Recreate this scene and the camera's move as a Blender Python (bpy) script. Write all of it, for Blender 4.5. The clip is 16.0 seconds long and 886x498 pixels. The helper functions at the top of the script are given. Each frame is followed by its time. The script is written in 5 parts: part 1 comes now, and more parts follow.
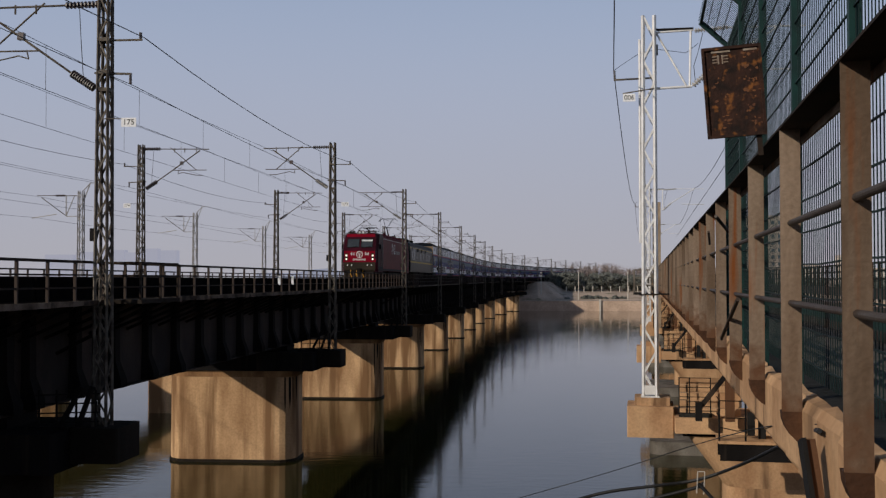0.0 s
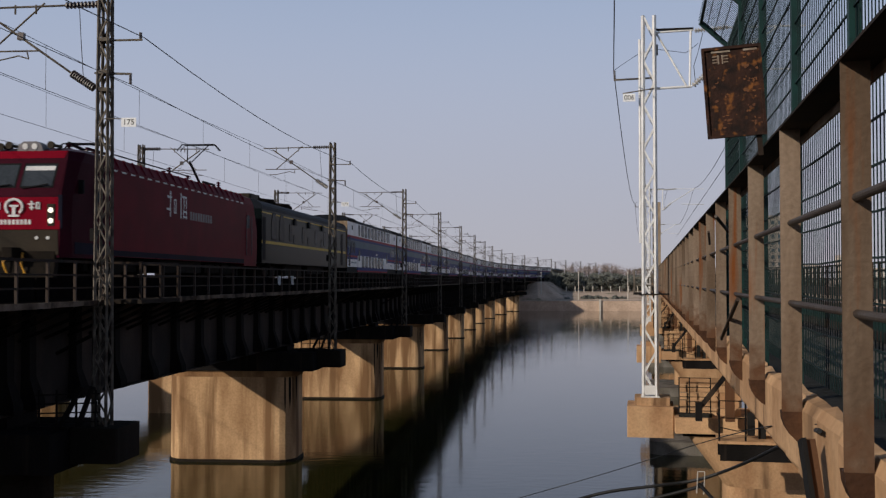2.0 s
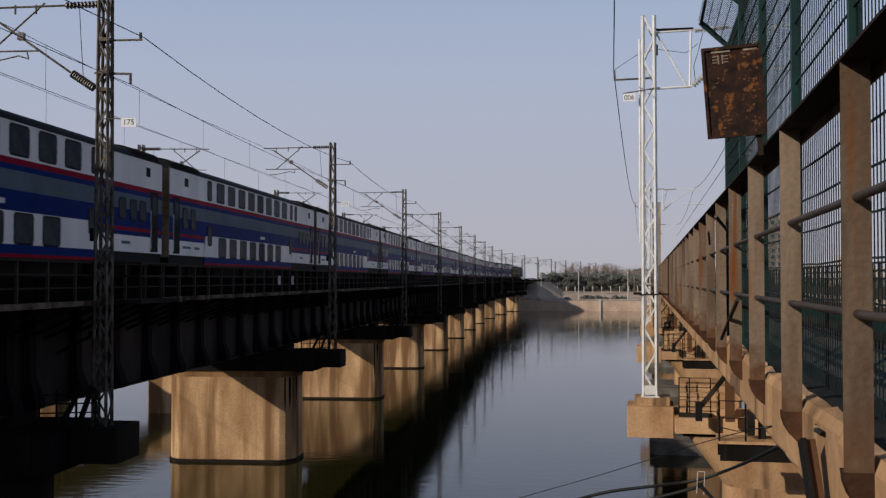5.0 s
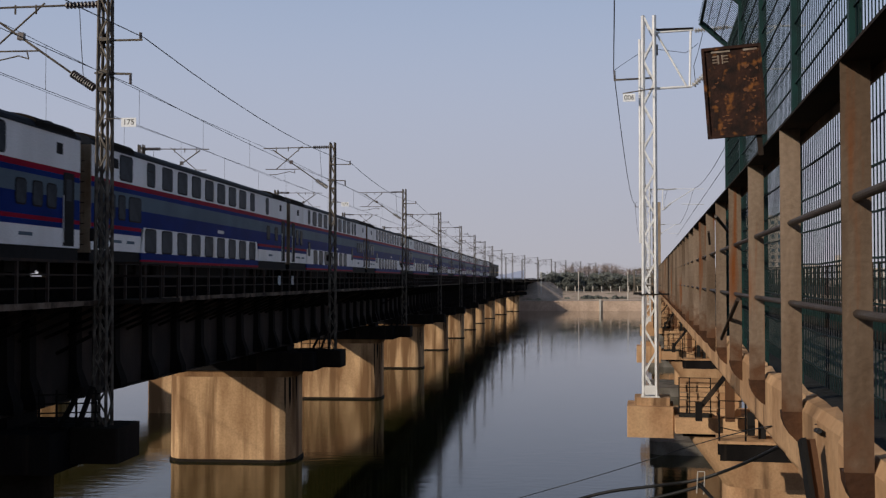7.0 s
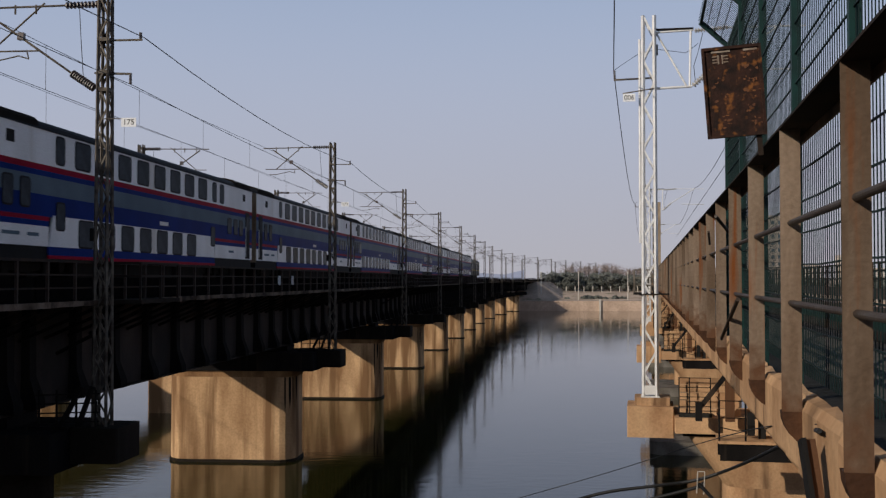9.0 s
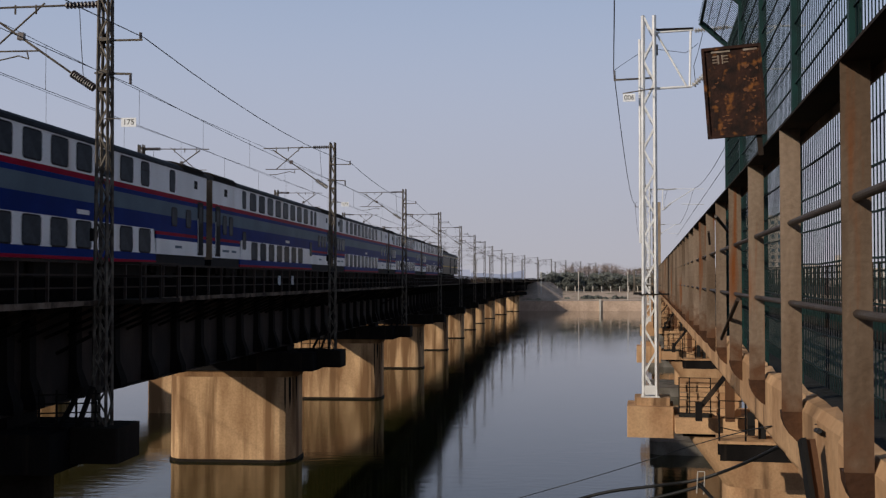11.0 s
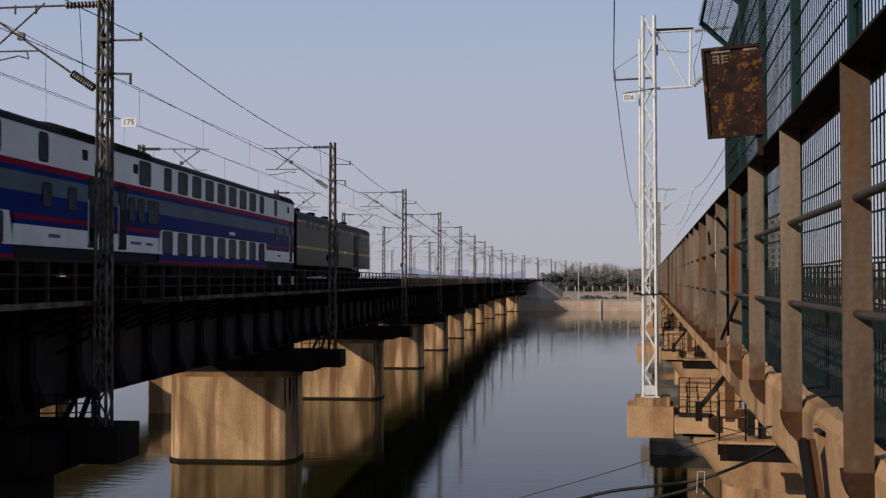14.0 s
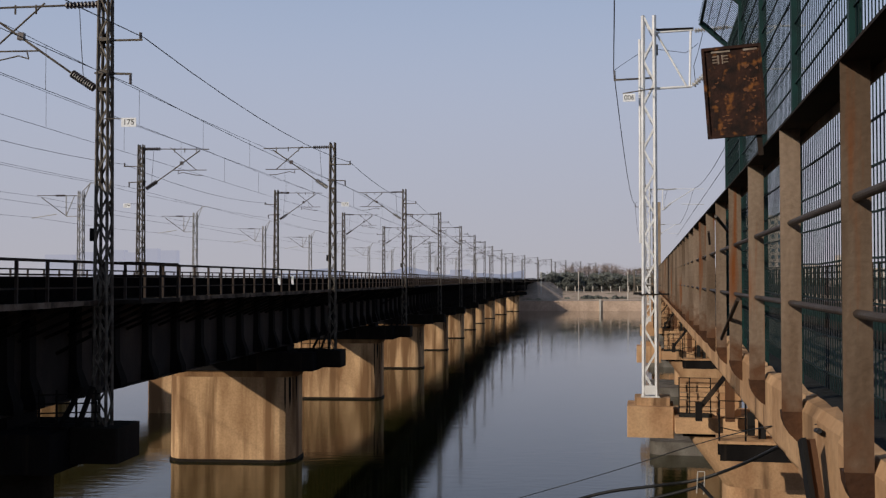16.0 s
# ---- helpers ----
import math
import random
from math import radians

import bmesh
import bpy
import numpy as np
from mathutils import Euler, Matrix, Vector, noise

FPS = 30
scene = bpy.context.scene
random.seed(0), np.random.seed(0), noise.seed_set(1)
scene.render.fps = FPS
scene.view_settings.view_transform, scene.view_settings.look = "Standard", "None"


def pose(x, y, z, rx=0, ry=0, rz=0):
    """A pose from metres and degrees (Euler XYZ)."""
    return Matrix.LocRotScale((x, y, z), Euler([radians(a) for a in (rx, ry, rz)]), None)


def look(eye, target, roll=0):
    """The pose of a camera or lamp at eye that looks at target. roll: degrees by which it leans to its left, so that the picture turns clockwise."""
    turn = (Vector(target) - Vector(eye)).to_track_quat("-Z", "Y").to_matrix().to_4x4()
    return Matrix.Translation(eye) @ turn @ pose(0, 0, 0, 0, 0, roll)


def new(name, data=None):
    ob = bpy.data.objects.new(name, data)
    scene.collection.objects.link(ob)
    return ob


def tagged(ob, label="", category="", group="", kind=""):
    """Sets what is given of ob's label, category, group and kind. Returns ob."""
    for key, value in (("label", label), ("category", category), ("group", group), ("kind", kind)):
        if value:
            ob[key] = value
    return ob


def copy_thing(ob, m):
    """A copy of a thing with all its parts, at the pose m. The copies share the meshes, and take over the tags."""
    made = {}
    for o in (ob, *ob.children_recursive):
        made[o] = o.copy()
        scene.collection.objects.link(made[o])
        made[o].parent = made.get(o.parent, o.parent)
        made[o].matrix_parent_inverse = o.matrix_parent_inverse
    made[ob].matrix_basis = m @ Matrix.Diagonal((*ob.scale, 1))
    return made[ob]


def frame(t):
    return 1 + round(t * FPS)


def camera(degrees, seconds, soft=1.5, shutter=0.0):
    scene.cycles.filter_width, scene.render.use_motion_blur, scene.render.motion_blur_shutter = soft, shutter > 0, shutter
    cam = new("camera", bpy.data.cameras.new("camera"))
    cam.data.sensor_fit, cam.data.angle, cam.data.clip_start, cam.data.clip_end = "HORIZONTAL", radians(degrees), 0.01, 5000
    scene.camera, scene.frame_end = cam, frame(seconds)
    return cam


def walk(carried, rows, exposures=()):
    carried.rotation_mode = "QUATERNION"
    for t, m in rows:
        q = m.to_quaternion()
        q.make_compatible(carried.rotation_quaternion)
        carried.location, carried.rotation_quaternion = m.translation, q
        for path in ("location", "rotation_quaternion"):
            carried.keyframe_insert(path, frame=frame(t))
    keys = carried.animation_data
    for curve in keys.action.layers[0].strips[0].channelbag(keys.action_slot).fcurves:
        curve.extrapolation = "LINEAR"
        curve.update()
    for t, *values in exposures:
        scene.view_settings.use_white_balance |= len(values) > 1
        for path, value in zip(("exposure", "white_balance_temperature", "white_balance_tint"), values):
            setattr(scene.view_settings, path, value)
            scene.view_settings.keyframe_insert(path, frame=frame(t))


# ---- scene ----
# camera: stands still on the outer edge of the near bridge
EYE_Z = 10.4
YAW, TILT, LENS = 5.22, 1.587, 43.8
cam = camera(LENS, 16.0, soft=1.3, shutter=0.12)
AIM = look((0, 0, EYE_Z), (-math.sin(radians(YAW)), math.cos(radians(YAW)), EYE_Z + math.tan(radians(TILT))))
walk(cam, [(0.0, AIM), (16.0, AIM)], [(0.0, -0.11), (1.0, -0.11), (2.0, 0.0), (16.0, 0.0)])

# ---- light ----
SUN_AZ, SUN_EL = 45.0, 24.0   # the light travels towards +x +y; elevation in degrees
world = bpy.data.worlds.new("sky")
scene.world = world
world.use_nodes = True
wn, wl = world.node_tree.nodes, world.node_tree.links
sky = wn.new("ShaderNodeTexSky")
sky.sky_type = "NISHITA"
sky.sun_disc = False
sky.sun_elevation = radians(SUN_EL)
sky.sun_rotation = radians(180 + SUN_AZ)
sky.air_density, sky.dust_density, sky.ozone_density = 1.0, 0.6, 2.0
# winter haze: low down the sky pales into a grey-violet, the zenith stays deep
geo, split, low, veil, tone = wn.new("ShaderNodeTexCoord"), wn.new("ShaderNodeSeparateXYZ"), wn.new("ShaderNodeMapRange"), wn.new("ShaderNodeMix"), wn.new("ShaderNodeValToRGB")
veil.data_type = "RGBA"
low.interpolation_type = "SMOOTHSTEP"
low.inputs["From Min"].default_value, low.inputs["From Max"].default_value = 0.12, 0.62
low.inputs["To Min"].default_value, low.inputs["To Max"].default_value = 1.0, 0.0
tone.color_ramp.elements[0].position, tone.color_ramp.elements[0].color = 0.0, (0.44, 0.43, 0.475, 1)
tone.color_ramp.elements[1].position, tone.color_ramp.elements[1].color = 0.27, (0.385, 0.465, 0.64, 1)
gain = wn.new("ShaderNodeVectorMath")
gain.operation = "SCALE"
gain.inputs["Scale"].default_value = 1 / 0.06
wl.new(geo.outputs["Generated"], split.inputs[0])
wl.new(split.outputs["Z"], low.inputs[0])
wl.new(split.outputs["Z"], tone.inputs[0])
wl.new(tone.outputs[0], gain.inputs[0])
wl.new(low.outputs[0], veil.inputs[0])
wl.new(sky.outputs[0], veil.inputs[6])
wl.new(gain.outputs[0], veil.inputs[7])
wl.new(veil.outputs[2], wn["Background"].inputs[0])
wn["Background"].inputs[1].default_value = 0.06
sun_data = bpy.data.lights.new("sun", "SUN")
sun_data.energy, sun_data.angle, sun_data.color = 3.0, radians(0.6), (1.0, 0.90, 0.76)
sun = new("sun", sun_data)
sx, sy = math.sin(radians(SUN_AZ)), math.cos(radians(SUN_AZ))
sun.matrix_world = look((-60 * sx, -60 * sy, 60 * math.tan(radians(SUN_EL))), (0, 0, 0))


# ---- materials ----
def mat(name, base, second=None, rough=0.7, metal=0.0, scale=4.0, fine=40.0, bump=0.15, amount=0.5, stretch=(1, 1, 1), third=None, streak=0.0, spec=0.5, rand=0.0, cover=0.0):
    """A surface with broad stains, fine grain and relief, in metres of its thing's own space."""
    m = bpy.data.materials.new(name)
    m.use_nodes = True
    n, l = m.node_tree.nodes, m.node_tree.links
    b = n["Principled BSDF"]
    b.inputs["Roughness"].default_value, b.inputs["Metallic"].default_value = rough, metal
    b.inputs["Specular IOR Level"].default_value = spec
    tc = n.new("ShaderNodeTexCoord")
    mp = n.new("ShaderNodeMapping")
    mp.inputs["Scale"].default_value = stretch
    where = tc.outputs["Object"]
    if rand:
        oi, far, push = n.new("ShaderNodeObjectInfo"), n.new("ShaderNodeMath"), n.new("ShaderNodeVectorMath")
        far.operation, far.inputs[1].default_value = "MULTIPLY", 83.0
        l.new(oi.outputs["Random"], far.inputs[0])
        l.new(where, push.inputs[0])
        l.new(far.outputs[0], push.inputs[1])
        where = push.outputs[0]
    l.new(where, mp.inputs[0])
    big, small = n.new("ShaderNodeTexNoise"), n.new("ShaderNodeTexNoise")
    big.inputs["Scale"].default_value, big.inputs["Detail"].default_value = scale, 6
    small.inputs["Scale"].default_value, small.inputs["Detail"].default_value = fine, 4
    l.new(mp.outputs[0], big.inputs["Vector"])
    l.new(tc.outputs["Object"], small.inputs["Vector"])
    second = second or tuple(c * 0.6 for c in base)
    ramp = n.new("ShaderNodeValToRGB")
    ramp.color_ramp.elements[0].position, ramp.color_ramp.elements[1].position = 0.5 - 0.25 * amount, 0.5 + 0.4 * (1.01 - amount)
    ramp.color_ramp.elements[0].color, ramp.color_ramp.elements[1].color = (*second, 1), (*base, 1)
    l.new(big.outputs["Fac"], ramp.inputs[0])
    mix = n.new("ShaderNodeMix")
    mix.data_type, mix.blend_type = "RGBA", "MULTIPLY"
    mix.inputs[0].default_value = 0.35
    gr = n.new("ShaderNodeValToRGB")
    gr.color_ramp.elements[0].position, gr.color_ramp.elements[1].position = 0.3, 0.65
    gr.color_ramp.elements[0].color = (0.45, 0.42, 0.4, 1)
    l.new(small.outputs["Fac"], gr.inputs[0])
    l.new(ramp.outputs[0], mix.inputs[6])
    l.new(gr.outputs[0], mix.inputs[7])
    out = mix.outputs[2]
    if third:
        st = n.new("ShaderNodeTexNoise")
        st.inputs["Scale"].default_value, st.inputs["Detail"].default_value = 1.0, 5
        ms = n.new("ShaderNodeMapping")
        ms.inputs["Scale"].default_value = (scale * 1.5, scale * 1.5, scale * (0.12 if streak else 1.5))
        l.new(where, ms.inputs[0])
        l.new(ms.outputs[0], st.inputs["Vector"])
        sr = n.new("ShaderNodeValToRGB")
        sr.color_ramp.elements[0].position, sr.color_ramp.elements[1].position = 0.56 - cover, 0.68 - cover
        l.new(st.outputs["Fac"], sr.inputs[0])
        mx = n.new("ShaderNodeMix")
        mx.data_type = "RGBA"
        l.new(sr.outputs[0], mx.inputs[0])
        l.new(out, mx.inputs[6])
        mx.inputs[7].default_value = (*third, 1)
        out = mx.outputs[2]
    if rand:
        hv, mr = n.new("ShaderNodeHueSaturation"), n.new("ShaderNodeMapRange")
        mr.inputs["To Min"].default_value, mr.inputs["To Max"].default_value = 1 - rand, 1 + rand
        l.new(oi.outputs["Random"], mr.inputs[0])
        l.new(mr.outputs[0], hv.inputs["Value"])
        l.new(out, hv.inputs["Color"])
        out = hv.outputs[0]
    l.new(out, b.inputs["Base Color"])
    if bump:
        bp = n.new("ShaderNodeBump")
        bp.inputs["Strength"].default_value, bp.inputs["Distance"].default_value = bump, 0.02
        l.new(small.outputs["Fac"], bp.inputs["Height"])
        l.new(bp.outputs[0], b.inputs["Normal"])
    return m


def glow(name, colour, strength, base=None):
    m = bpy.data.materials.new(name)
    m.use_nodes = True
    b = m.node_tree.nodes["Principled BSDF"]
    b.inputs["Base Color"].default_value = (*(base or colour), 1)
    b.inputs["Emission Color"].default_value = (*colour, 1)
    b.inputs["Emission Strength"].default_value = strength
    return m


M_PIER = mat("pier_concrete", (0.66, 0.425, 0.235), (0.30, 0.165, 0.08), 0.9, 0, 0.62, 9, 0.3, 0.8, (1, 1, 0.3), (0.21, 0.115, 0.056), 1.0, spec=0.2, rand=0.06, cover=0.075)
M_CONC = mat("bridge_concrete", (0.60, 0.378, 0.212), (0.40, 0.225, 0.118), 0.9, 0, 1.1, 14, 0.3, 0.65, (1, 1, 0.5), (0.19, 0.11, 0.06), 1.0, spec=0.2, rand=0.1)
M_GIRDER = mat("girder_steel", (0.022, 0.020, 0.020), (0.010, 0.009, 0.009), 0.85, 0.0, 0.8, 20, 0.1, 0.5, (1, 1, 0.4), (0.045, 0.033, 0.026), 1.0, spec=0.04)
# lighter than the other girder steel: light off the water put into the colour
M_WEB = mat("lit_girder_web", (0.070, 0.053, 0.046), (0.022, 0.018, 0.017), 0.8, 0.0, 0.5, 14, 0.1, 0.5, (1, 1, 0.6), (0.02, 0.017, 0.016), 1.0, spec=0.15)
# deck concrete near-black: deep shade on this side put into the colour
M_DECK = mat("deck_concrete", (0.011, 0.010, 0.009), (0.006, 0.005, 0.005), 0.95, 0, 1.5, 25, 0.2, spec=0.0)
M_BALLAST = mat("ballast", (0.10, 0.085, 0.07), (0.05, 0.045, 0.04), 0.95, 0, 6, 18, 0.8)
M_RAIL = mat("rail_steel", (0.16, 0.11, 0.08), (0.10, 0.06, 0.04), 0.45, 0.8, 3, 30, 0.1)
M_RAILING = mat("railing_paint", (0.016, 0.014, 0.014), (0.035, 0.022, 0.015), 0.8, 0.0, 3, 30, 0.15, spec=0.15)
M_RUSTPOST = mat("rusted_post", (0.05, 0.03, 0.02), (0.025, 0.016, 0.012), 0.85, 0.0, 3, 30, 0.2)
M_MAST = mat("mast_steel", (0.165, 0.142, 0.116), (0.05, 0.038, 0.03), 0.7, 0.0, 3.5, 30, 0.1, 0.7, spec=0.2)
M_MASTW = mat("mast_galvanised", (0.88, 0.88, 0.88), (0.72, 0.71, 0.70), 0.55, 0.1, 3, 40, 0.1)
M_WIRE = mat("wire", (0.05, 0.05, 0.055), (0.03, 0.03, 0.03), 0.7, 0.0, 3, 30, 0)
M_INSUL = mat("insulator", (0.10, 0.07, 0.06), (0.06, 0.05, 0.05), 0.35, 0, 6, 30, 0)
M_INSULW = mat("insulator_pale", (0.55, 0.53, 0.50), (0.40, 0.38, 0.36), 0.35, 0, 6, 30, 0)
M_SIGN = mat("sign_white", (0.92, 0.93, 0.95), (0.85, 0.85, 0.86), 0.5, 0, 5, 40, 0)
M_INK = mat("black_paint", (0.02, 0.02, 0.02), (0.03, 0.03, 0.03), 0.6, 0, 5, 40, 0)
# dark runs, and shade put into the colour of nearest pier and mast footings
M_SHADE_STAIN = mat("shade_stained_concrete", (0.036, 0.029, 0.024), (0.02, 0.016, 0.013), 0.95, 0, 0.7, 10, 0.3, 0.6, (1, 1, 0.3), (0.03, 0.025, 0.02), 1.0, spec=0.05)
M_EDGE = mat("edge_concrete", (0.15, 0.115, 0.09), (0.04, 0.028, 0.02), 0.9, 0, 1.4, 18, 0.3, 0.7, (1, 1, 1), (0.03, 0.022, 0.017), 0, spec=0.1, rand=0.5, cover=0.04)
M_WET = mat("wet_band", (0.025, 0.018, 0.012), (0.015, 0.012, 0.01), 0.7, 0, 2, 20, 0.1, spec=0.1)
M_WASH = mat("brown_wash", (0.33, 0.185, 0.09), (0.19, 0.10, 0.048), 0.9, 0, 0.9, 9, 0.3, 0.75, (1, 1, 0.2), (0.16, 0.085, 0.045), 1.0, spec=0.2, rand=0.1, cover=0.04)
M_MASTG = mat("mast_grey", (0.42, 0.41, 0.40), (0.28, 0.27, 0.26), 0.7, 0.0, 2, 30, 0.1, spec=0.15)


# ---- building tools ----
class Build:
    """Collects the vertices and faces of one mesh."""

    def __init__(self):
        self.v, self.f = [], []

    def add(self, verts, faces):
        k = len(self.v)
        self.v += [tuple(p) for p in verts]
        self.f += [tuple(i + k for i in f) for f in faces]
        return self

    def box(self, x0, x1, y0, y1, z0, z1, c=0.0):
        """A box; c chamfers its four upright edges."""
        if c:
            ring = [(x0 + c, y0), (x1 - c, y0), (x1, y0 + c), (x1, y1 - c), (x1 - c, y1), (x0 + c, y1), (x0, y1 - c), (x0, y0 + c)]
            return self.prism(ring, z0, z1)
        return self.add([(x, y, z) for z in (z0, z1) for y in (y0, y1) for x in (x0, x1)],
                        [(0, 2, 3, 1), (4, 5, 7, 6), (0, 1, 5, 4), (2, 6, 7, 3), (0, 4, 6, 2), (1, 3, 7, 5)])

    def prism(self, ring, z0, z1, ring_top=None):
        """An upright prism over a ring of (x, y), counter-clockwise."""
        n, top = len(ring), ring_top or ring
        return self.add([(x, y, z0) for x, y in ring] + [(x, y, z1) for x, y in top],
                        [tuple(reversed(range(n))), tuple(range(n, 2 * n))] + [(i, (i + 1) % n, n + (i + 1) % n, n + i) for i in range(n)])

    def along_y(self, ring, y0, y1):
        """A prism along y over a ring of (x, z), clockwise seen from -y."""
        n = len(ring)
        return self.add([(x, y0, z) for x, z in ring] + [(x, y1, z) for x, z in ring],
                        [tuple(range(n)), tuple(reversed(range(n, 2 * n)))] + [(i, n + i, n + (i + 1) % n, (i + 1) % n) for i in range(n)])

    def along_x(self, ring, x0, x1):
        n = len(ring)
        return self.add([(x0, y, z) for y, z in ring] + [(x1, y, z) for y, z in ring],
                        [tuple(reversed(range(n))), tuple(range(n, 2 * n))] + [(i, (i + 1) % n, n + (i + 1) % n, n + i) for i in range(n)])

    def bar(self, p, q, w, h=None, n=4):
        """A straight bar from p to q, w across (square for n = 4, else round)."""
        p, q = Vector(p), Vector(q)
        d = (q - p).normalized()
        side = d.cross(Vector((0, 0, 1)))
        side = side.normalized() if side.length > 1e-4 else Vector((1, 0, 0))
        up = side.cross(d)
        h = h or w
        if n == 4:
            offs = [side * a * w / 2 + up * b * h / 2 for a, b in ((-1, -1), (1, -1), (1, 1), (-1, 1))]
        else:
            offs = [side * math.cos(2 * math.pi * i / n) * w / 2 + up * math.sin(2 * math.pi * i / n) * w / 2 for i in range(n)]
        m = len(offs)
        return self.add([p + o for o in offs] + [q + o for o in offs],
                        [tuple(reversed(range(m))), tuple(range(m, 2 * m))] + [(i, (i + 1) % m, m + (i + 1) % m, m + i) for i in range(m)])

    def line(self, pts, w, n=5):
        for p, q in zip(pts, pts[1:]):
            self.bar(p, q, w, n=n)
        return self

    def ribs(self, p, q, r, count, core=0.4, n=9):
        """An insulator: a core with sheds, in one skin."""
        p, q = Vector(p), Vector(q)
        d = (q - p).normalized()
        side = d.cross(Vector((0, 0, 1)))
        side = side.normalized() if side.length > 1e-4 else Vector((1, 0, 0))
        up = side.cross(d)
        stations = [(0.0, core)]
        for i in range(count):
            stations += [((i + 0.2) / count, core), ((i + 0.3) / count, 1.0), ((i + 0.7) / count, 0.92), ((i + 0.8) / count, core)]
        stations.append((1.0, core))
        verts, faces = [], []
        for f, k in stations:
            c = p.lerp(q, f)
            verts += [c + (side * math.cos(2 * math.pi * a / n) + up * math.sin(2 * math.pi * a / n)) * r * k for a in range(n)]
        for s in range(len(stations) - 1):
            faces += [(s * n + a, s * n + (a + 1) % n, (s + 1) * n + (a + 1) % n, (s + 1) * n + a) for a in range(n)]
        faces += [tuple(reversed(range(n))), tuple(range((len(stations) - 1) * n, len(stations) * n))]
        return self.add(verts, faces)

    def lathe(self, rings, n=16, at=(0, 0)):
        """A turned form about z, from rings of (radius, z)."""
        verts, faces = [], []
        for r, z in rings:
            verts += [(at[0] + r * math.cos(2 * math.pi * i / n), at[1] + r * math.sin(2 * math.pi * i / n), z) for i in range(n)]
        for k in range(len(rings) - 1):
            faces += [(k * n + i, k * n + (i + 1) % n, (k + 1) * n + (i + 1) % n, (k + 1) * n + i) for i in range(n)]
        faces += [tuple(reversed(range(n))), tuple(range((len(rings) - 1) * n, len(rings) * n))]
        return self.add(verts, faces)


def mesh(name, b, material):
    me = bpy.data.meshes.new(name)
    me.from_pydata(b.v, [], b.f)
    me.materials.append(material)
    me.update()
    return me


def part(name, b, material, parent=None, label="", smooth=False):
    """One mesh object under a thing or a part."""
    ob = new(name, mesh(name, b, material) if isinstance(b, Build) else b)
    ob.parent = parent
    if smooth:
        for p in ob.data.polygons:
            p.use_smooth = True
    return tagged(ob, label)


def thing(name, label, category, group="", kind="", m=None):
    ob = new(name)
    ob.empty_display_size = 0.2
    if m is not None:
        ob.matrix_world = m
    return tagged(ob, label, category, group, kind)


def letters(name, text, size, material, parent, m, label="", depth=0.004):
    cu = bpy.data.curves.new(name, "FONT")
    cu.body, cu.size, cu.extrude, cu.align_x, cu.align_y = text, size, depth, "CENTER", "CENTER"
    tmp = bpy.data.objects.new(name, cu)
    scene.collection.objects.link(tmp)
    dg = bpy.context.evaluated_depsgraph_get()
    me = bpy.data.meshes.new_from_object(tmp.evaluated_get(dg))
    bpy.data.objects.remove(tmp)
    me.materials.clear()
    me.materials.append(material)
    ob = new(name, me)
    ob.parent = parent
    ob.matrix_local = m
    return tagged(ob, label)


# ---- plan ----
Z = EYE_Z                   # heights below are given from the eye
MID, GAUGE_HALF, SPAN = -17.7, 1.95, 32.65
CURVE_AT, RADIUS = 245.0, 1030.0
PIER_Y = 29.6
RAIL_Z = Z - 0.10
NEAR_TRACK, FAR_TRACK = GAUGE_HALF, -GAUGE_HALF     # from the line's middle


def on_line(s, off=0.0, z=0.0):
    """A pose on the railway line: s along it, off to its right, heading along it."""
    if s <= CURVE_AT:
        return pose(MID + off, s, z)
    h = (s - CURVE_AT) / RADIUS
    return Matrix.Translation((MID + RADIUS - (RADIUS - off) * math.cos(h), CURVE_AT + (RADIUS - off) * math.sin(h), z)) @ pose(0, 0, 0, 0, 0, -math.degrees(h))


NEAR = pose(0, 0, Z, 0, 0, -5.27)   # the near bridge's own space: y along it, eye at its origin


# ---- water, ground ----
def make_water():
    m = bpy.data.materials.new("river_water")
    m.use_nodes = True
    n, l = m.node_tree.nodes, m.node_tree.links
    b = n["Principled BSDF"]
    b.inputs["Base Color"].default_value = (0.024, 0.023, 0.006, 1)
    b.inputs["Roughness"].default_value, b.inputs["IOR"].default_value = 0.05, 1.33
    b.inputs["Specular IOR Level"].default_value = 0.38
    tc = n.new("ShaderNodeTexCoord")
    mp = n.new("ShaderNodeMapping")
    mp.inputs["Scale"].default_value = (0.5, 1.4, 1)
    a, c = n.new("ShaderNodeTexNoise"), n.new("ShaderNodeTexNoise")
    a.inputs["Scale"].default_value, a.inputs["Detail"].default_value = 1.5, 4
    c.inputs["Scale"].default_value, c.inputs["Detail"].default_value = 0.12, 2
    l.new(tc.outputs["Object"], mp.inputs[0])
    l.new(mp.outputs[0], a.inputs["Vector"])
    l.new(tc.outputs["Object"], c.inputs["Vector"])
    mul = n.new("ShaderNodeMath")
    mul.operation = "MULTIPLY"
    l.new(a.outputs["Fac"], mul.inputs[0])
    l.new(c.outputs["Fac"], mul.inputs[1])
    bp = n.new("ShaderNodeBump")
    bp.inputs["Strength"].default_value, bp.inputs["Distance"].default_value = 0.15, 0.10
    l.new(mul.outputs[0], bp.inputs["Height"])
    l.new(bp.outputs[0], b.inputs["Normal"])
    w = part("water", Build().add([(-2500, -1500, 0.2), (2500, -1500, 0.2), (2500, 372, 0.2), (-2500, 372, 0.2)], [(0, 1, 2, 3)]), m)
    tagged(w, "calm dark river water with faint ripples", "water", kind="structure")


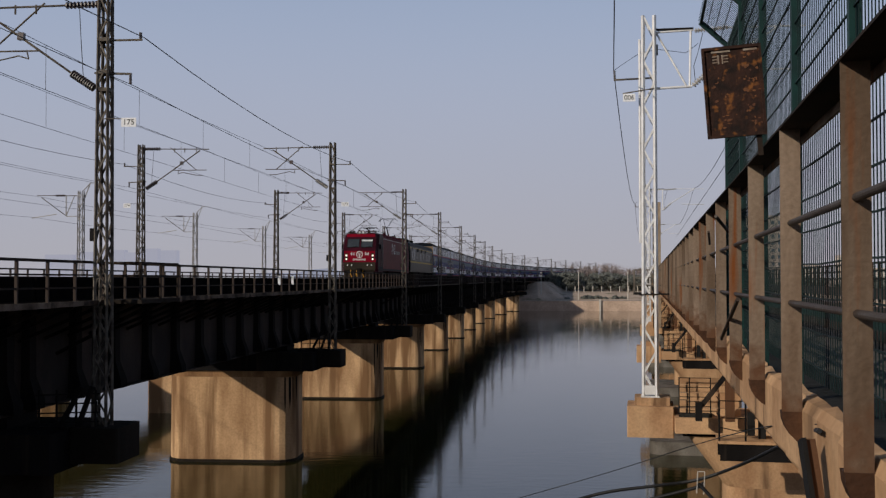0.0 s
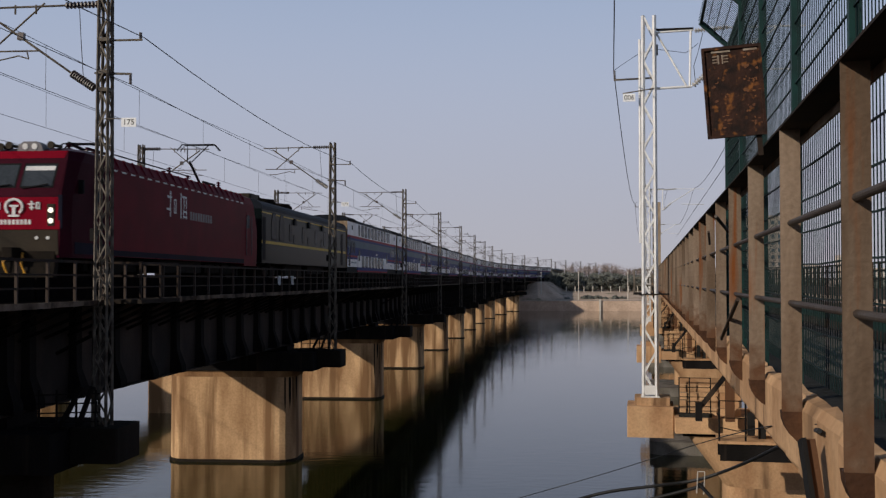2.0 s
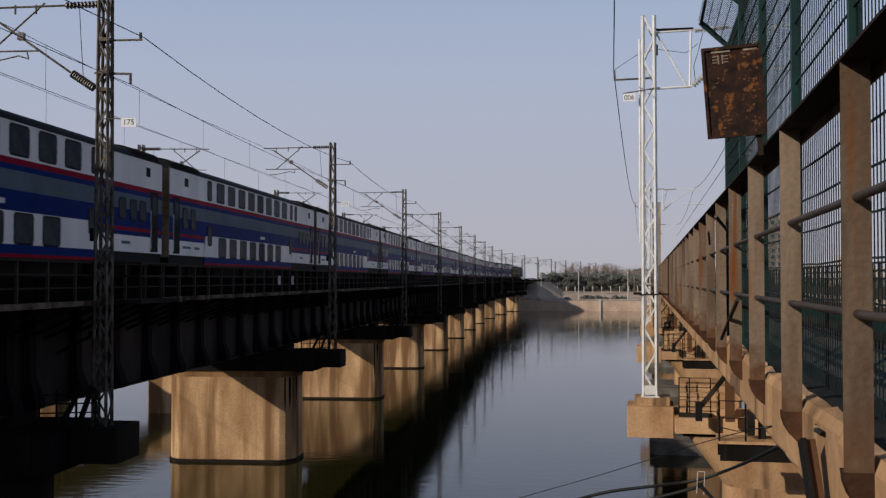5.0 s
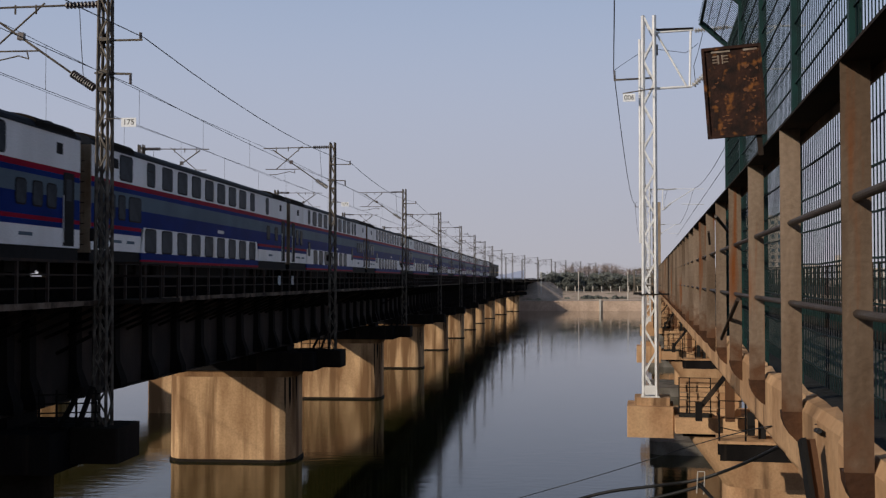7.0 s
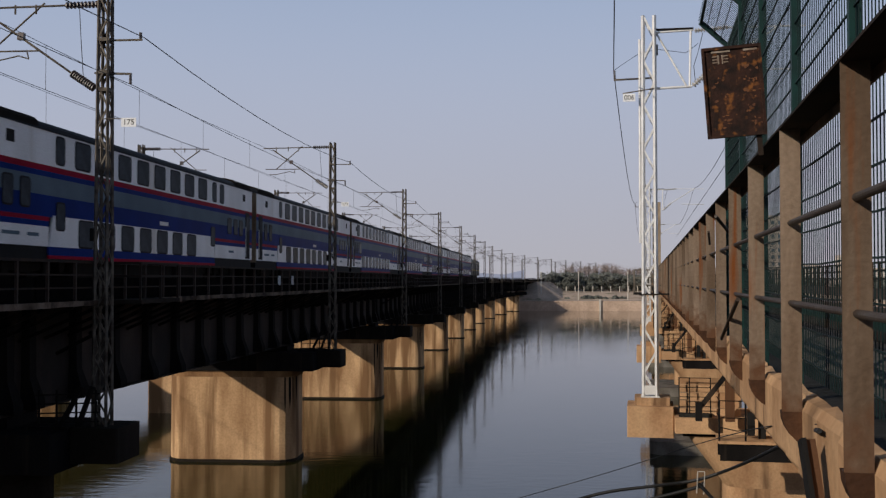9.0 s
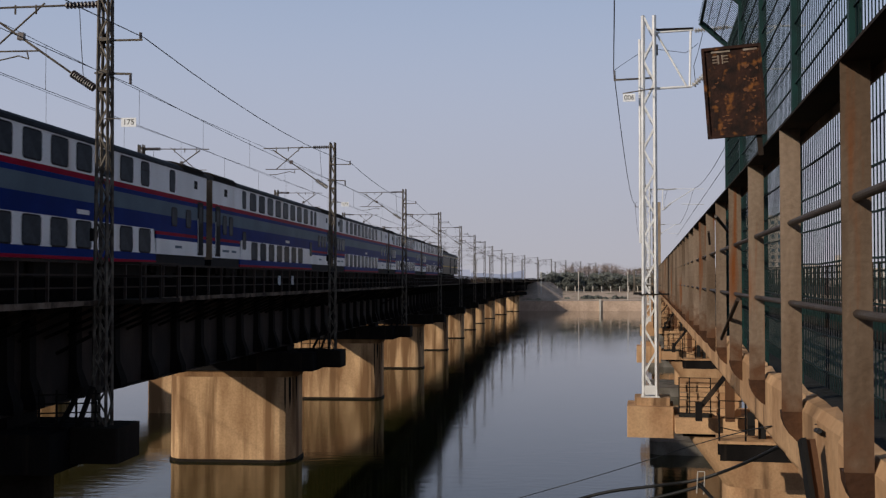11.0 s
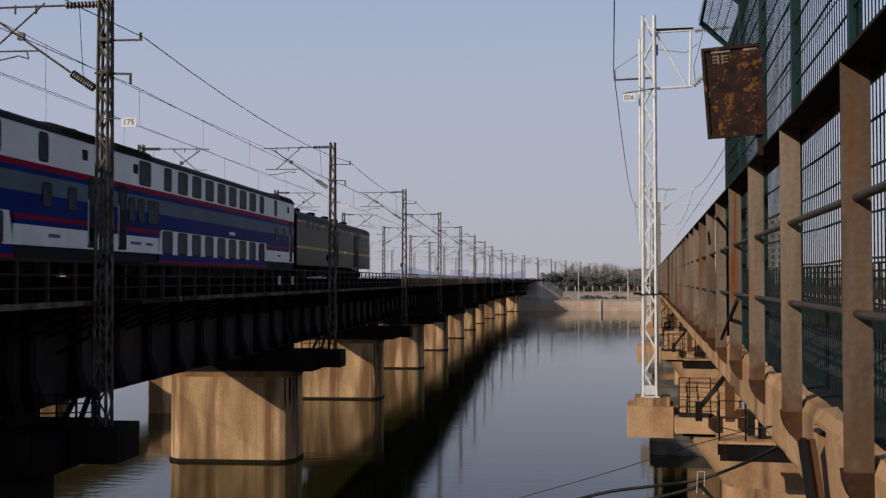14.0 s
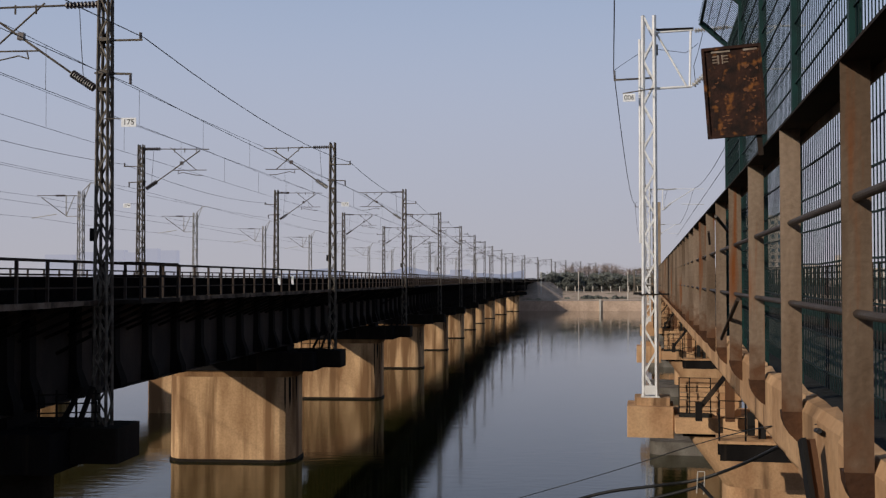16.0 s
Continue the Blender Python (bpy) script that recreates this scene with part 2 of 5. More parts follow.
make_water()
M_BANK = mat("bank_earth", (0.60, 0.46, 0.36), (0.42, 0.32, 0.24), 0.95, 0, 0.15, 1.5, 0.4, 0.5, (1, 1, 1), (0.15, 0.14, 0.08))
M_WALL = mat("bank_wall", (0.64, 0.47, 0.36), (0.50, 0.36, 0.27), 0.9, 0, 0.3, 2.0, 0.3)


def make_ground():
    """The far bank: a sea wall, a terrace, a slope and land to the horizon, in one sheet."""
    prof = [(362, -2.0), (364, 3.3), (376, 3.5), (380, 3.6), (402, 5.6), (410, 6.0), (440, 6.2), (600, 6.5), (1500, 7), (4900, 8)]
    b, xs = Build(), list(range(-300, 301, 4))
    xs = [-4000, -1500, -600] + xs + [600, 1500, 4000]
    rnd = random.Random(3)
    verts = []
    for y, z in prof:
        for x in xs:
            j = (0.35 if 377 < y < 500 else 0.0)
            verts.append((x, y + 3 * j * (rnd.random() - .5), z + j * (rnd.random() - 0.5)))
    n = len(xs)
    b.add(verts, [(r * n + i, r * n + i + 1, (r + 1) * n + i + 1, (r + 1) * n + i) for r in range(len(prof) - 1) for i in range(n - 1)])
    tagged(part("ground", b, M_BANK), "earth river bank with scrub behind a pale embankment wall", "ground", kind="structure")
    w = Build().box(-300, 300, 361.2, 362.6, -1, 3.45)
    tagged(part("embankment_wall", w, M_WALL), "weathered concrete embankment wall along the far shore", "wall", kind="structure")
    tagged(part("river_bed", Build().add([(-4000, -3000, -2.5), (4000, -3000, -2.5), (4000, 365, -2.5), (-4000, 365, -2.5)], [(0, 1, 2, 3)]), M_BANK), "muddy river bed under the water", "ground", kind="structure")


make_ground()


# ---- the railway bridge over the river ----
def pier_ring(hw, hd, r, n=5):
    """A rounded rectangle, half width hw, half depth hd."""
    ring = []
    for cx, cy, a0 in ((hw - r, -hd + r, -90), (hw - r, hd - r, 0), (-hw + r, hd - r, 90), (-hw + r, -hd + r, 180)):
        for i in range(n + 1):
            a = radians(a0 + 90 * i / n)
            ring.append((cx + r * math.cos(a), cy + r * math.sin(a)))
    return ring


GIRDER_BOT, PIER_TOP = Z - 3.73, Z - 4.55


def make_pier(skin=M_PIER, label="weathered tan concrete river pier with flared head", seed=0):
    p = thing("bridge_pier", label, "pier", "river piers")
    b = Build()
    up = [(x + 0.15, y) for x, y in pier_ring(3.62, 1.75, 1.1)]
    b.prism([(x + 0.15, y) for x, y in pier_ring(3.68, 1.81, 1.1)], -1.5, 0.3)
    b.prism(up, 0.3, PIER_TOP - 0.9)
    part("shaft", b, skin, p)
    if seed:
        rnd = random.Random(seed)
        # runs of soot round the downstream corner
        for a, w in ((-58, 5), (-44, 9), (-30, 5), (-12, 12)):
            low, cx, cy = rnd.uniform(1.6, 3.6), 2.52 + 0.15, -0.65
            q = [(cx + 1.106 * math.cos(radians(b)), cy + 1.106 * math.sin(radians(b))) for b in (a, a + w / 2, a + w)]
            part("dark_run", Build().add([(q[0][0], q[0][1], low + 0.9), (q[1][0], q[1][1], low), (q[2][0], q[2][1], low + 0.6)] + [(x, y, PIER_TOP - 0.92) for x, y in q[::-1]], [(0, 1, 4, 5), (1, 2, 3, 4)]), M_SHADE_STAIN, p)
    # head browner than the shaft, with shade under the cap put into the colour
    head = Build().prism(up, PIER_TOP - 0.9, PIER_TOP - 0.02, [(x + 0.15, y) for x, y in pier_ring(4.25, 1.76, 1.1)])
    part("head", head, M_WASH if seed else skin, p, "flared pier head, brown with shade in the colour" if seed else "")
    part("waterline", Build().prism([(x + 0.15, y) for x, y in pier_ring(3.69, 1.82, 1.1)], 0.0, 0.36), M_WET, p, "dark wet band at the waterline")
    # cap in near-black, hung low: shade over the head put into colour and shape
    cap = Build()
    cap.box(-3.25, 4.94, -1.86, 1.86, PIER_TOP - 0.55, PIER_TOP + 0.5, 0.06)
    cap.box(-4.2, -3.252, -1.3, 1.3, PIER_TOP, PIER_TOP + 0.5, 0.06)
    part("cap_beam", cap, M_GIRDER, p, "cap beam carrying the mast, near-black for shade")
    # footing darkened for the shade it stands in
    part("mast_footing", Build().box(4.95, 6.3, -0.85, 0.85, Z - 4.95, Z - 4.0, 0.05), M_SHADE_STAIN, p)
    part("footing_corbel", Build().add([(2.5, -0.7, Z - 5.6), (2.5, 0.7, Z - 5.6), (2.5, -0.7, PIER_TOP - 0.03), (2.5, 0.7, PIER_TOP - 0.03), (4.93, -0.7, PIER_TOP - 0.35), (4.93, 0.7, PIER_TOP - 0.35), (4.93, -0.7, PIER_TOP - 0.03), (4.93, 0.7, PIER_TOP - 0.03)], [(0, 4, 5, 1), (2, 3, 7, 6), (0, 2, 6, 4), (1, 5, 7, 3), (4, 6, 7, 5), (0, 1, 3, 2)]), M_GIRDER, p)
    for x in (-2.25, -0.55, 0.95, 2.95):
        part("bearing", Build().box(x - 0.3, x + 0.3, -0.9, 0.9, PIER_TOP + 0.5, GIRDER_BOT), M_GIRDER, p)
    return p


def make_span(light=False):
    """One span: four plate girders with stiffeners, ballast-free deck, rails, walkways with railings."""
    s = thing("bridge_span", "dark steel plate girder railway span with walkway railings", "bridge span", "river spans")
    L = SPAN - 0.12
    edge, joined = Build(), Build()
    for gx in (-2.25, -0.55, 0.95, 2.95):
        lo, hi, w, f = GIRDER_BOT, Z - 0.70, 0.012, 0.24
        part("girder", Build().along_y([(gx - f, lo), (gx - f, lo + 0.05), (gx - w, lo + 0.05), (gx - w, hi - 0.05), (gx - f, hi - 0.05), (gx - f, hi),
                                        (gx + f, hi), (gx + f, hi - 0.05), (gx + w, hi - 0.05), (gx + w, lo + 0.05), (gx + f, lo + 0.05), (gx + f, lo)], 0, L), M_WEB, s)
    st = Build()
    y = 0.15
    while y < L:
        for gx in (-2.25, -0.55, 0.95, 2.95):
            for sgn in (-1, 1):
                if gx > 2 and sgn > 0:
                    continue
                x0, x1 = gx + sgn * 0.02, gx + sgn * 0.22
                st.add([(x0, y, GIRDER_BOT + 0.05), (x1, y, GIRDER_BOT + 0.05), (x1, y, Z - 0.75), (x0, y, Z - 0.75),
                        (x0, y + 0.03, GIRDER_BOT + 0.05), (x1, y + 0.03, GIRDER_BOT + 0.05), (x1, y + 0.03, Z - 0.75), (x0, y + 0.03, Z - 0.75)],
                       [(0, 1, 2, 3), (7, 6, 5, 4), (1, 5, 6, 2), (3, 2, 6, 7), (0, 4, 5, 1), (0, 3, 7, 4)])
        y += 1.62
    tagged(part("stiffener", st, M_GIRDER, s), kind="stuff")
    # broad outer ribs with flared feet
    lo, hi, x0 = GIRDER_BOT, Z - 0.75, 2.965
    rib = Build()
    rib.add([(x0, -0.28, lo + 0.055), (3.45, -0.28, lo + 0.055), (3.45, -0.28, lo + 0.30), (3.22, -0.20, lo + 0.95), (3.20, -0.20, hi - 0.02), (x0, -0.20, hi - 0.02), (x0, -0.20, lo + 0.95),
             (x0, 0.28, lo + 0.055), (3.45, 0.28, lo + 0.055), (3.45, 0.28, lo + 0.30), (3.22, 0.20, lo + 0.95), (3.20, 0.20, hi - 0.02), (x0, 0.20, hi - 0.02), (x0, 0.20, lo + 0.95)],
            [(0, 1, 2), (0, 2, 3, 6), (6, 3, 4, 5), (9, 8, 7), (13, 10, 9, 7), (12, 11, 10, 13), (0, 7, 8, 1), (1, 8, 9, 2), (2, 9, 10, 3), (3, 10, 11, 4), (4, 11, 12, 5), (5, 12, 13, 6), (6, 13, 7, 0)])
    rm = mesh("rib", rib, M_GIRDER)
    for k in range(11):
        y = 0.6 + k * (L - 1.2) / 10
        if light:
            joined.add([(px, py + y, pz) for px, py, pz in rib.v], rib.f)
        else:
            part("rib", rm, None, s).location = (0, y, 0)
    br = Build()
    y = 0.15
    while y < L:
        for ga, gb in ((-2.25, -0.55), (0.95, 2.95)):
            br.bar((ga, y, GIRDER_BOT + 0.3), (gb, y, Z - 1.0), 0.08)
            br.bar((gb, y, GIRDER_BOT + 0.3), (ga, y, Z - 1.0), 0.08)
        y += 3.24
    tagged(part("cross_brace", br, M_GIRDER, s), kind="stuff")
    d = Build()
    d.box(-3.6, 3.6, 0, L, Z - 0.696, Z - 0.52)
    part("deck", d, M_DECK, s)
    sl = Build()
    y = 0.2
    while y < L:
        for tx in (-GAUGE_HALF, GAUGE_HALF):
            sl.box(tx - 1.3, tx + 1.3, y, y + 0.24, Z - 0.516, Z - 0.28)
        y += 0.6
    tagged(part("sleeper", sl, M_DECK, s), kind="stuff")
    for tx in (-GAUGE_HALF, GAUGE_HALF):
        for k in (-0.75, 0.75):
            x = tx + k
            part("rail", Build().along_y([(x - 0.07, Z - 0.28), (x - 0.07, Z - 0.255), (x - 0.012, Z - 0.24), (x - 0.036, Z - 0.14), (x - 0.036, Z - 0.10), (x + 0.036, Z - 0.10), (x + 0.036, Z - 0.14), (x + 0.012, Z - 0.24), (x + 0.07, Z - 0.255), (x + 0.07, Z - 0.28)], 0, SPAN), M_RAIL, s)
    for sgn in (-1, 1):
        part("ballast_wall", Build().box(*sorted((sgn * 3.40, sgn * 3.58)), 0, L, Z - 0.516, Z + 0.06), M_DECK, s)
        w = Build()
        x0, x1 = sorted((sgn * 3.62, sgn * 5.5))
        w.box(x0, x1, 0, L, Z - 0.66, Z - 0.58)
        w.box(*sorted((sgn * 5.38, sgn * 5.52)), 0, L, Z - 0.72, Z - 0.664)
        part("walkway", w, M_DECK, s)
        rnd, y = random.Random(7), 0.05
        while y < L - 0.8:
            ln = min(rnd.choice((1.6, 1.6, 2.4, 3.2)), L - y)
            if light or sgn < 0:
                edge.box(*sorted((sgn * 5.53, sgn * 5.60)), y, y + ln - 0.03, Z - 0.70 - rnd.uniform(0, 0.03), Z - 0.57)
            else:
                part("edge_slab", Build().box(5.525, 5.60 + rnd.uniform(-.02, .02), y, y + ln - 0.03, Z - 0.69 - rnd.uniform(0, 0.05), Z - 0.565), M_EDGE, s)
            y += ln
        bk = Build()
        y = 0.165
        while y < L:
            bk.bar((2.97 if sgn > 0 else -2.27, y + 0.05, Z - 1.75), (sgn * 5.35, y + 0.05, Z - 0.74), 0.09)
            bk.bar((2.97 if sgn > 0 else -2.27, y + 0.05, Z - 0.78), (sgn * 5.4, y + 0.05, Z - 0.70), 0.09)
            y += 1.62
        tagged(part("walkway_bracket", bk, M_GIRDER, s), kind="stuff")
        x = sgn * 5.42
        part("handrail", Build().bar((x, 0, Z + 0.47), (x, L, Z + 0.47), 0.075, 0.07), M_RAILING, s)
        for z in (0.12, -0.22):
            part("mid_rail", Build().bar((x, 0, Z + z), (x, L, Z + z), 0.045), M_RAILING, s)
        pm = mesh("railing_post", Build().box(x - 0.035, x + 0.035, 0, 0.07, Z - 0.7, Z + 0.44), M_RUSTPOST)
        y = 0.18
        while y < L:
            if light:
                joined.box(x - 0.035, x + 0.035, y, y + 0.07, Z - 0.7, Z + 0.44)
            else:
                part("railing_post", pm, None, s).location.y = y
            y += 1.62
    tagged(part("edge_slabs", edge, M_EDGE, s), kind="stuff")
    if light:
        tagged(part("rib_and_post", joined, M_GIRDER, s), kind="stuff")
    return s


kinds = [make_pier(seed=k) for k in (3, 5, 8)]
for i, o in enumerate(kinds):
    o.matrix_world = on_line(PIER_Y - (15 + i) * SPAN)
far_span = make_span(light=True)
far_span.matrix_world = on_line(PIER_Y - 15 * SPAN + 0.06)
span = make_span()
span.matrix_world = on_line(PIER_Y - SPAN + 0.06)
for k in range(-14, 11):
    if k:
        copy_thing(kinds[k % 3], on_line(PIER_Y + k * SPAN))
# nearest pier in near-black concrete, its shade put into the colour
make_pier(M_SHADE_STAIN, "concrete pier under the bridge, darkened for shade").matrix_world = on_line(PIER_Y)
for k in range(-17, 18):
    if k not in (-15, -1):
        copy_thing(span if -2 < k < 6 else far_span, on_line(PIER_Y + k * SPAN + 0.06))


# ---- masts ----
def lattice(b, w, d, z0, z1, bay, leg=0.09, taper=1.0):
    """A square lattice mast with zigzag lacing, from z0 to z1."""
    def corner(i, z):
        k = 1 + (taper - 1) * (z - z0) / (z1 - z0)
        return Vector(((-w, w, w, -w)[i] / 2 * k, (-d, -d, d, d)[i] / 2 * k, z))
    for i in range(4):
        b.bar(corner(i, z0), corner(i, z1), leg)
    n = int((z1 - z0) / bay)
    for j in range(n):
        za, zb = z0 + (z1 - z0) * j / n, z0 + (z1 - z0) * (j + 1) / n
        for i in range(4):
            p, q = (i, (i + 1) % 4) if (j + i + i // 2) % 2 else ((i + 1) % 4, i)
            b.bar(corner(p, za), corner(q, zb), leg * 0.62)
    return b


def make_mast(side, number=""):
    """A catenary mast of the railway bridge; side 1 reaches to -x, -1 to +x."""
    t = thing("catenary_mast", "grey steel lattice catenary mast with insulated cantilever", "catenary mast", "catenary masts of the river bridge")
    part("lattice", lattice(Build(), 0.37, 0.42, Z - 4.0 if side > 0 else Z - 0.58, Z + 7.86, 0.62, 0.07, 0.70), M_MAST, t)
    s = -side
    tube = part("top_tube", Build().bar((s * 1.15, 0, Z + 7.60), (s * 4.05, 0, Z + 7.56), 0.06, n=6), M_MAST, t)
    for x in (2.0, 2.6, 3.3):
        part("clip", Build().bar((s * x, 0, Z + 7.38), (s * x, 0, Z + 7.64), 0.04), M_MAST, tube)
    part("stay_tube", Build().bar((s * 0.96, 0, Z + 5.71), (s * 3.5, 0, Z + 7.48), 0.07, n=6), M_MAST, t)
    part("brace_tube", Build().bar((s * 1.75, 0, Z + 7.68), (s * 3.3, 0, Z + 6.35), 0.05, n=6), M_MAST, t)
    part("registration_tube", Build().bar((s * 1.9, 0, Z + 6.35), (s * 3.9, 0, Z + 6.35), 0.05, n=6), M_MAST, t)
    part("steady_arm", Build().line([(s * 2.25, 0, Z + 6.33), (s * 2.2, 0, Z + 6.13), (s * 2.5, 0, Z + 6.22), (s * 3.3, 0, Z + 6.05), (s * 3.7, 0, Z + 6.04)], 0.04), M_MAST, t)
    part("insulator", Build().ribs((s * 0.1, 0, Z + 7.61), (s * 1.15, 0, Z + 7.60), 0.10, 10), M_INSUL, t)
    part("insulator", Build().ribs((s * 0.30, 0, Z + 5.28), (s * 0.96, 0, Z + 5.71), 0.125, 11), M_INSUL, t)
    part("jumper_wire", Build().line([(s * 0.75, 0, Z + 7.53), (s * 0.70, 0, Z + 6.68), (s * 0.62, 0, Z + 5.53)], 0.022), M_WIRE, t)
    up = part("feeder_arm", Build().bar((-s * 0.1, 0, Z + 6.60), (-s * 1.05, 0, Z + 6.60), 0.05), M_MAST, t)
    part("insulator", Build().bar((-s * 1.0, 0, Z + 6.62), (-s * 1.0, 0, Z + 6.80), 0.09, n=8), M_INSUL, up)
    dn = part("return_arm", Build().bar((s * 0.3, 0, Z + 5.70), (-s * 0.75, 0, Z + 5.66), 0.055), M_MAST, t)
    part("insulator", Build().bar((-s * 0.72, 0, Z + 5.64), (-s * 0.72, 0, Z + 5.38), 0.08, n=8), M_INSUL, dn)
    part("stay_clamp", Build().box(s * 2.42 - 0.09, s * 2.42 + 0.09, -0.07, 0.07, Z + 6.66, Z + 6.86), M_INSUL, t)
    for z in (Z + 6.60, Z + 5.70, Z + 5.22):
        part("collar", Build().box(-0.17, 0.17, -0.19, 0.19, z - 0.05, z + 0.05), M_MAST, t)
    if number:
        g = part("number_plate", Build().box(-s * 0.76 - 0.21, -s * 0.76 + 0.21, -0.21, -0.20, Z + 4.17, Z + 4.42), M_SIGN, t, "white enamel plate with black figures")
        part("plate_bracket", Build().bar((0, -0.195, Z + 4.40), (-s * 0.76, -0.195, Z + 4.40), 0.025), M_MAST, t)
        letters("figures", number, 0.22, M_INK, g, pose(-s * 0.76, -0.212, Z + 4.295, 90))
    if side > 0:
        part("weight_box", Build().box(-0.32, -0.21, -0.2, 0.0, Z + 1.05, Z + 1.4), M_GIRDER, t)
    return t


SIGNS = {(0, 1): "175", (1, 1): "173", (1, -1): "174"}
for side in (1, -1):
    plain = make_mast(side)
    plain.matrix_world = on_line(PIER_Y + 16 * SPAN, 5.66 * side)
    for k in range(-2, 16):
        m = on_line(PIER_Y + k * SPAN - (0.3 if k == 0 and side > 0 else 0.0), 5.66 * side)
        if (k, side) in SIGNS:
            make_mast(side, SIGNS[k, side]).matrix_world = m
        else:
            copy_thing(plain, m)


# refuges beside the masts, marker plates
def make_refuge():
    r = thing("refuge_platform", "dark steel refuge platform with railing beside a mast", "platform", "refuges")
    part("floor", Build().box(5.54, 6.5, 0.35, 3.6, Z - 0.68, Z - 0.56), M_SHADE_STAIN, r)
    for y in (0.4, 2.0, 3.55):
        part("post", Build().box(6.42, 6.48, y - 0.03, y + 0.03, Z - 0.56, Z + 0.47), M_RAILING, r)
    for z in (0.47, 0.1):
        part("rail", Build().line([(5.5, 0.4, Z + z), (6.45, 0.4, Z + z), (6.45, 3.55, Z + z), (5.5, 3.55, Z + z)], 0.06, 4), M_RAILING, r)
    part("strut", Build().bar((3.3, 2.0, Z - 2.2), (6.3, 2.0, Z - 0.68), 0.1), M_GIRDER, r)
    return r


ref = make_refuge()
ref.matrix_world = on_line(PIER_Y)
for k in (2, 4, 6, 8):
    copy_thing(ref, on_line(PIER_Y + k * SPAN))
plate = tagged(part("marker_plate", Build().box(-0.06, 0.06, -0.015, 0.015, -0.20, 0.22, 0.004), M_SIGN), "white enamel marker plate on the walkway railing", "marker plate", "marker plates")
plate.matrix_world = on_line(50.3, 5.47, Z - 0.05)
copy_thing(plate, on_line(53.0, 5.47, Z - 0.05))


# ---- overhead wires ----
def wire_run(name, label, off, z, sag, s0, s1, width=0.03, step=SPAN, drop_to=None, n=8):
    """A wire hung from mast to mast; drop_to: the height of a wire below it, held by droppers."""
    w = thing(name, label, "overhead wire", "overhead wires")
    b, d = Build(), Build()
    s = s0
    while s < s1 - 1:
        pts = []
        for i in range(n + 1):
            f = i / n
            h = z - 4 * sag * f * (1 - f)
            p = on_line(s + f * step, off, h).translation
            pts.append(p)
            if drop_to is not None and 0 < i < n and i % 2:
                q = on_line(s + f * step, off, drop_to).translation
                d.bar(p, q, 0.011)
        b.line(pts, width, 4)
        s += step
    part("strand", b, M_WIRE, w)
    if drop_to is not None:
        tagged(part("dropper", d, M_WIRE, w), kind="stuff")


W0, W1 = PIER_Y - 2 * SPAN, PIER_Y + 16 * SPAN
for side in (1, -1):
    wire_run("messenger_wire", "dark catenary messenger wire with droppers", side * 1.9, Z + 7.53, 0.12, W0, W1, 0.014, drop_to=Z + 6.04)
    wire_run("contact_wire", "dark copper contact wire over the track", side * 1.95, Z + 6.03, 0.02, W0, W1, 0.014, n=2)
    wire_run("feeder_wire", "dark feeder wire on mast arms", side * 6.66, Z + 6.72, 0.45, W0, W1, 0.020)
    wire_run("return_wire", "dark return wire under mast arms", side * 6.38, Z + 5.38, 0.16, W0, W1, 0.014)


# ---- the bridge beyond ----
def make_far_mast():
    t = thing("far_catenary_mast", "pale lattice catenary mast on the bridge beyond", "catenary mast", "catenary masts of the bridge beyond")
    part("lattice", lattice(Build(), 0.5, 0.45, Z - 0.9, Z + 8.0, 0.9, 0.075, 0.85), M_MASTG, t)
    part("top_tube", Build().bar((-0.3, 0, Z + 7.55), (-4.1, 0, Z + 7.6), 0.07, n=6), M_MAST, t)
    part("stay_tube", Build().bar((-1.4, 0, Z + 5.75), (-3.7, 0, Z + 7.4), 0.07, n=6), M_MAST, t)
    part("hanger_frame", Build().bar((-1.4, 0, Z + 7.6), (-1.4, 0, Z + 5.7), 0.07).bar((-0.2, 0, Z + 5.7), (-1.4, 0, Z + 5.7), 0.07).bar((-1.4, 0, Z + 5.7), (-0.6, 0, Z + 7.6), 0.06), M_MASTG, t)
    part("insulator", Build().ribs((-1.5, 0, Z + 7.58), (-2.4, 0, Z + 7.58), 0.1, 7), M_INSUL, t)
    part("registration_tube", Build().bar((-2.3, 0, Z + 5.9), (-4.6, 0, Z + 5.55), 0.08, n=6), M_INSULW, t)
    part("feeder_arm", Build().bar((0.2, 0, Z + 7.0), (0.85, 0, Z + 8.7), 0.07).bar((0.2, 0, Z + 8.0), (0.85, 0, Z + 8.7), 0.06).bar((0.85, 0, Z + 8.7), (1.6, 0, Z + 8.7), 0.06), M_MASTG, t)
    return t


fm = make_far_mast()
FAR_OFF, FAR_Y = -41.5 - MID, 95.8
fm.matrix_world = on_line(FAR_Y, FAR_OFF)
for k in range(-3, 11):
    if k:
        copy_thing(fm, on_line(FAR_Y + k * SPAN, FAR_OFF))
for off, z in ((FAR_OFF - 4.0, Z + 7.5), (FAR_OFF - 4.3, Z + 5.6), (FAR_OFF + 1.6, Z + 8.65), (FAR_OFF + 1.0, Z + 6.2)):
    wire_run("far_overhead_wire", "dark overhead wire over the bridge beyond", off, z, 0.15, FAR_Y - 3 * SPAN, FAR_Y + 10 * SPAN, 0.022)


def make_far_bridge():
    for k in range(-4, 9):
        d = thing("far_bridge_span", "plain concrete span of the bridge beyond", "bridge span", "spans of the bridge beyond")
        d.matrix_world = on_line(FAR_Y + k * SPAN, -45.0 - MID)
        part("deck", Build().box(-4.2, 4.2, 0.05, SPAN - 0.05, Z - 2.3, Z - 0.9), M_CONC, d)
